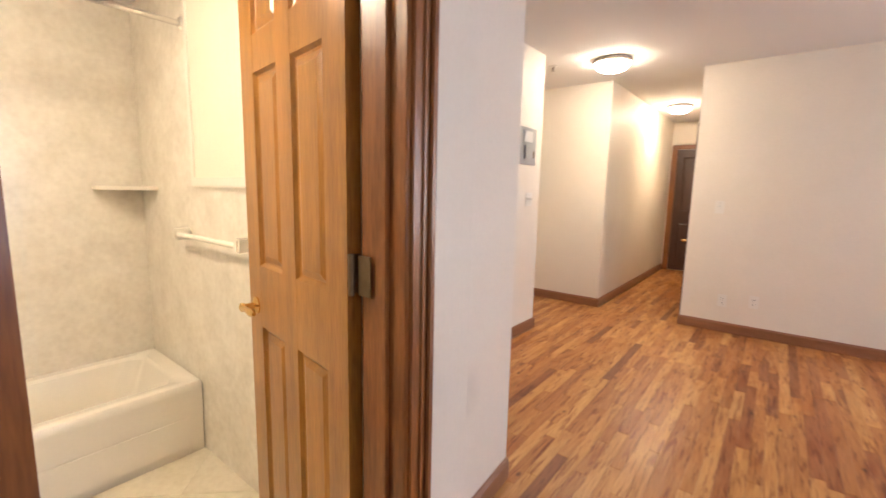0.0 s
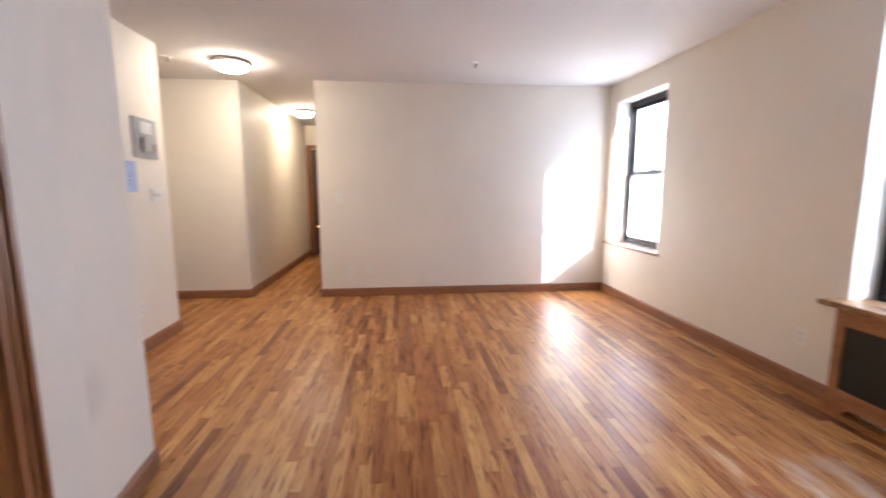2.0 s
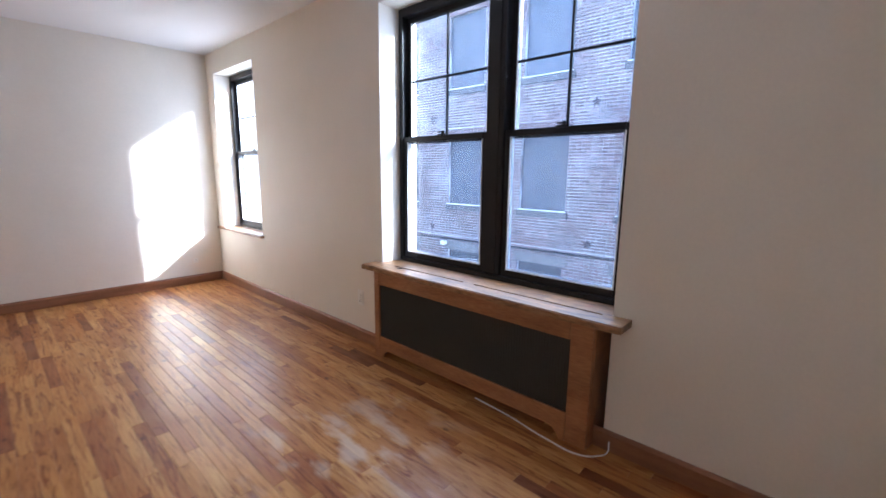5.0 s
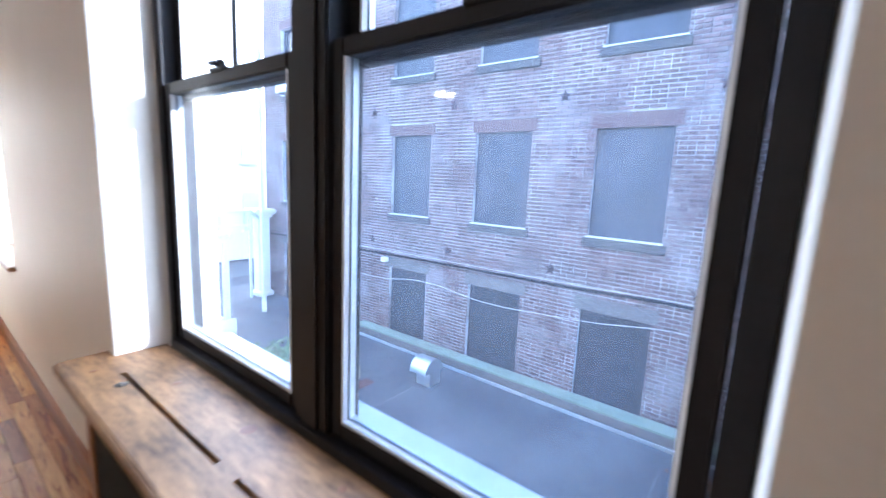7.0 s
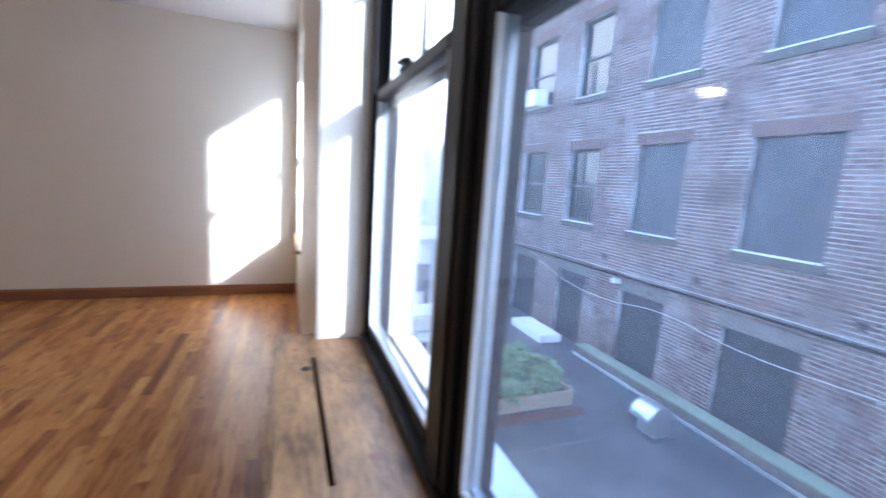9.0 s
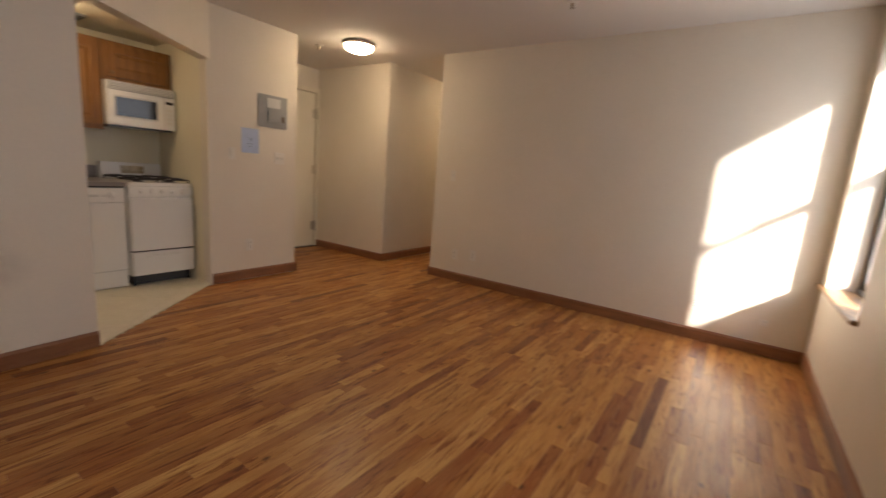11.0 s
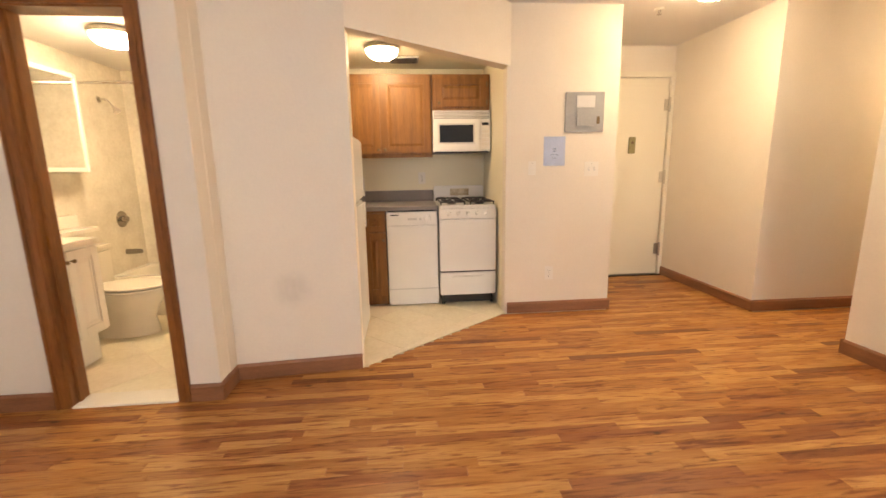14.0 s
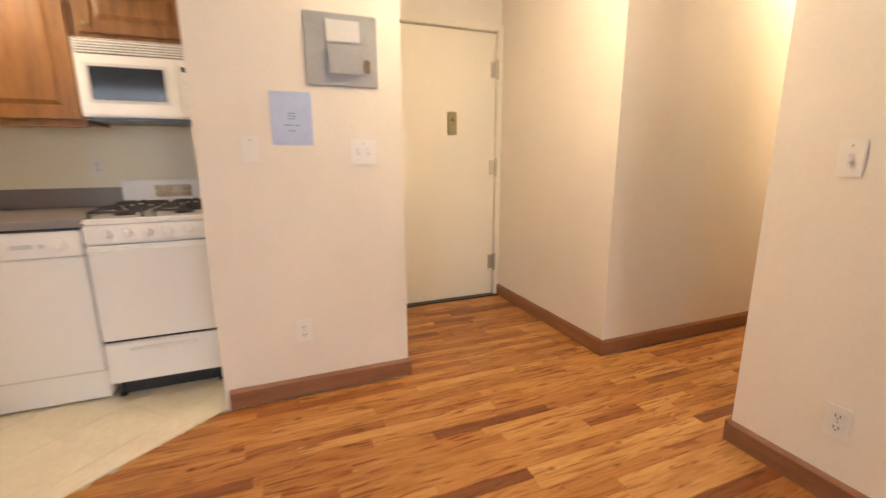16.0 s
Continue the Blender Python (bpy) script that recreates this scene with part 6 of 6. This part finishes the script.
for ln in LENGTHS:
    me = bpy.data.meshes.new("plank")
    me.from_pydata(plank_verts(0.00012, PW - 0.00012, 0.00012, ln - 0.00012, 0.0), [], PLANK_FACES)
    me.materials.append(PLANK)
    plank_meshes[ln] = me


def stretch_of(x):
    """Where the strips at x begin and end: living room, entry passage and hall."""
    if x < 0.104:
        return 4.33, 5.49
    if x < 0.33:
        return 3.40 - (x - 0.104) * 1.3, 5.49
    if x < 0.96:
        return 3.42 - (x - 0.104) * 1.27, 8.77
    if x < 1.165:
        return 1.56, 8.77
    return YB, 5.425


singles, rest_v, rest_f = 0, [], []
x = -1.02
while x < XW:
    y0, y1 = stretch_of(x + PW / 2)
    y = y0 - plank_rng.random() * 0.8
    while y < y1:
        ln = plank_rng.choice(LENGTHS)
        a, b = max(y, y0), min(y + ln, y1)
        if b - a > 0.02:
            cy = (a + b) / 2
            whole = b - a > ln - 0.0001
            if whole and 1.55 < x < 4.3 and 0.6 < cy < 4.6 and singles < 300 and (x - 1.55) * 0.6 + 1.2 < cy + 1.4:
                ob = new("plank", plank_meshes[ln])
                ob.location, ob.parent = (x, y, plank_rng.uniform(-0.0004, 0)), floor
                singles += 1
            else:
                k = len(rest_v)
                rest_v += plank_verts(x + 0.00012, x + PW - 0.00012, a + 0.00012, b - 0.00012, plank_rng.uniform(-0.0004, 0))
                rest_f += [tuple(i + k for i in f) for f in PLANK_FACES]
        y += ln
    x += PW
me = bpy.data.meshes.new("planks")
me.from_pydata(rest_v, [], rest_f)
me.materials.append(PLANK_REST)
rest = new("planks", me)
rest.parent = floor
rest["kind"] = "stuff"


def clip(poly, region):
    """The part of a convex polygon inside a convex region, both anticlockwise."""
    for (ax, ay), (bx, by) in zip(region, region[1:] + region[:1]):
        out = []
        for (px, py), (qx, qy) in zip(poly, poly[1:] + poly[:1]):
            dp = (bx - ax) * (py - ay) - (by - ay) * (px - ax)
            dq = (bx - ax) * (qy - ay) - (by - ay) * (qx - ax)
            if dp >= 0:
                out.append((px, py))
            if dp * dq < 0:
                k = dp / (dp - dq)
                out.append((px + k * (qx - px), py + k * (qy - py)))
        poly = out
        if len(poly) < 3:
            return []
    return poly


def tiled(name, label, region, size, turn, z):
    """A tiled floor laid on the slab: a grout bed and separate tiles."""
    bm = bmesh.new()
    add_prism(bm, region, -0.012, z - 0.002)
    bed = tagged(part(name, bm, GROUT), label, "floor", kind="structure")
    c, s = math.cos(radians(turn)), math.sin(radians(turn))
    for i in range(-12, 13):
        for j in range(-12, 13):
            g = size / 2 - 0.0015
            sq = [(i * size + a * g, j * size + b * g) for a, b in ((-1, -1), (1, -1), (1, 1), (-1, 1))]
            sq = clip([(0.3 + u * c - v * s, 1.9 + u * s + v * c) for u, v in sq], region)
            if sq and abs(sum(p[0] * q[1] - q[0] * p[1] for p, q in zip(sq, sq[1:] + sq[:1]))) > 0.002:
                bm = bmesh.new()
                add_prism(bm, sq, z - 0.002, z)
                part("tile", bm, FLOORTILE, bed)
    return bed


tiled("floor_kitchen", "cream marbled tile floor of the kitchen", [(-0.87, 1.61), (0.93, 1.61), (0.985, 2.305), (0.104, 3.42), (-0.87, 3.42)], 0.305, 45, 0.006)
tiled("floor_bathroom", "cream marbled diagonal tile floor of the bathroom", [(-0.85, 0.03), (1.145, 0.03), (1.145, 1.54), (-0.85, 1.54)], 0.40, 45, 0.008)
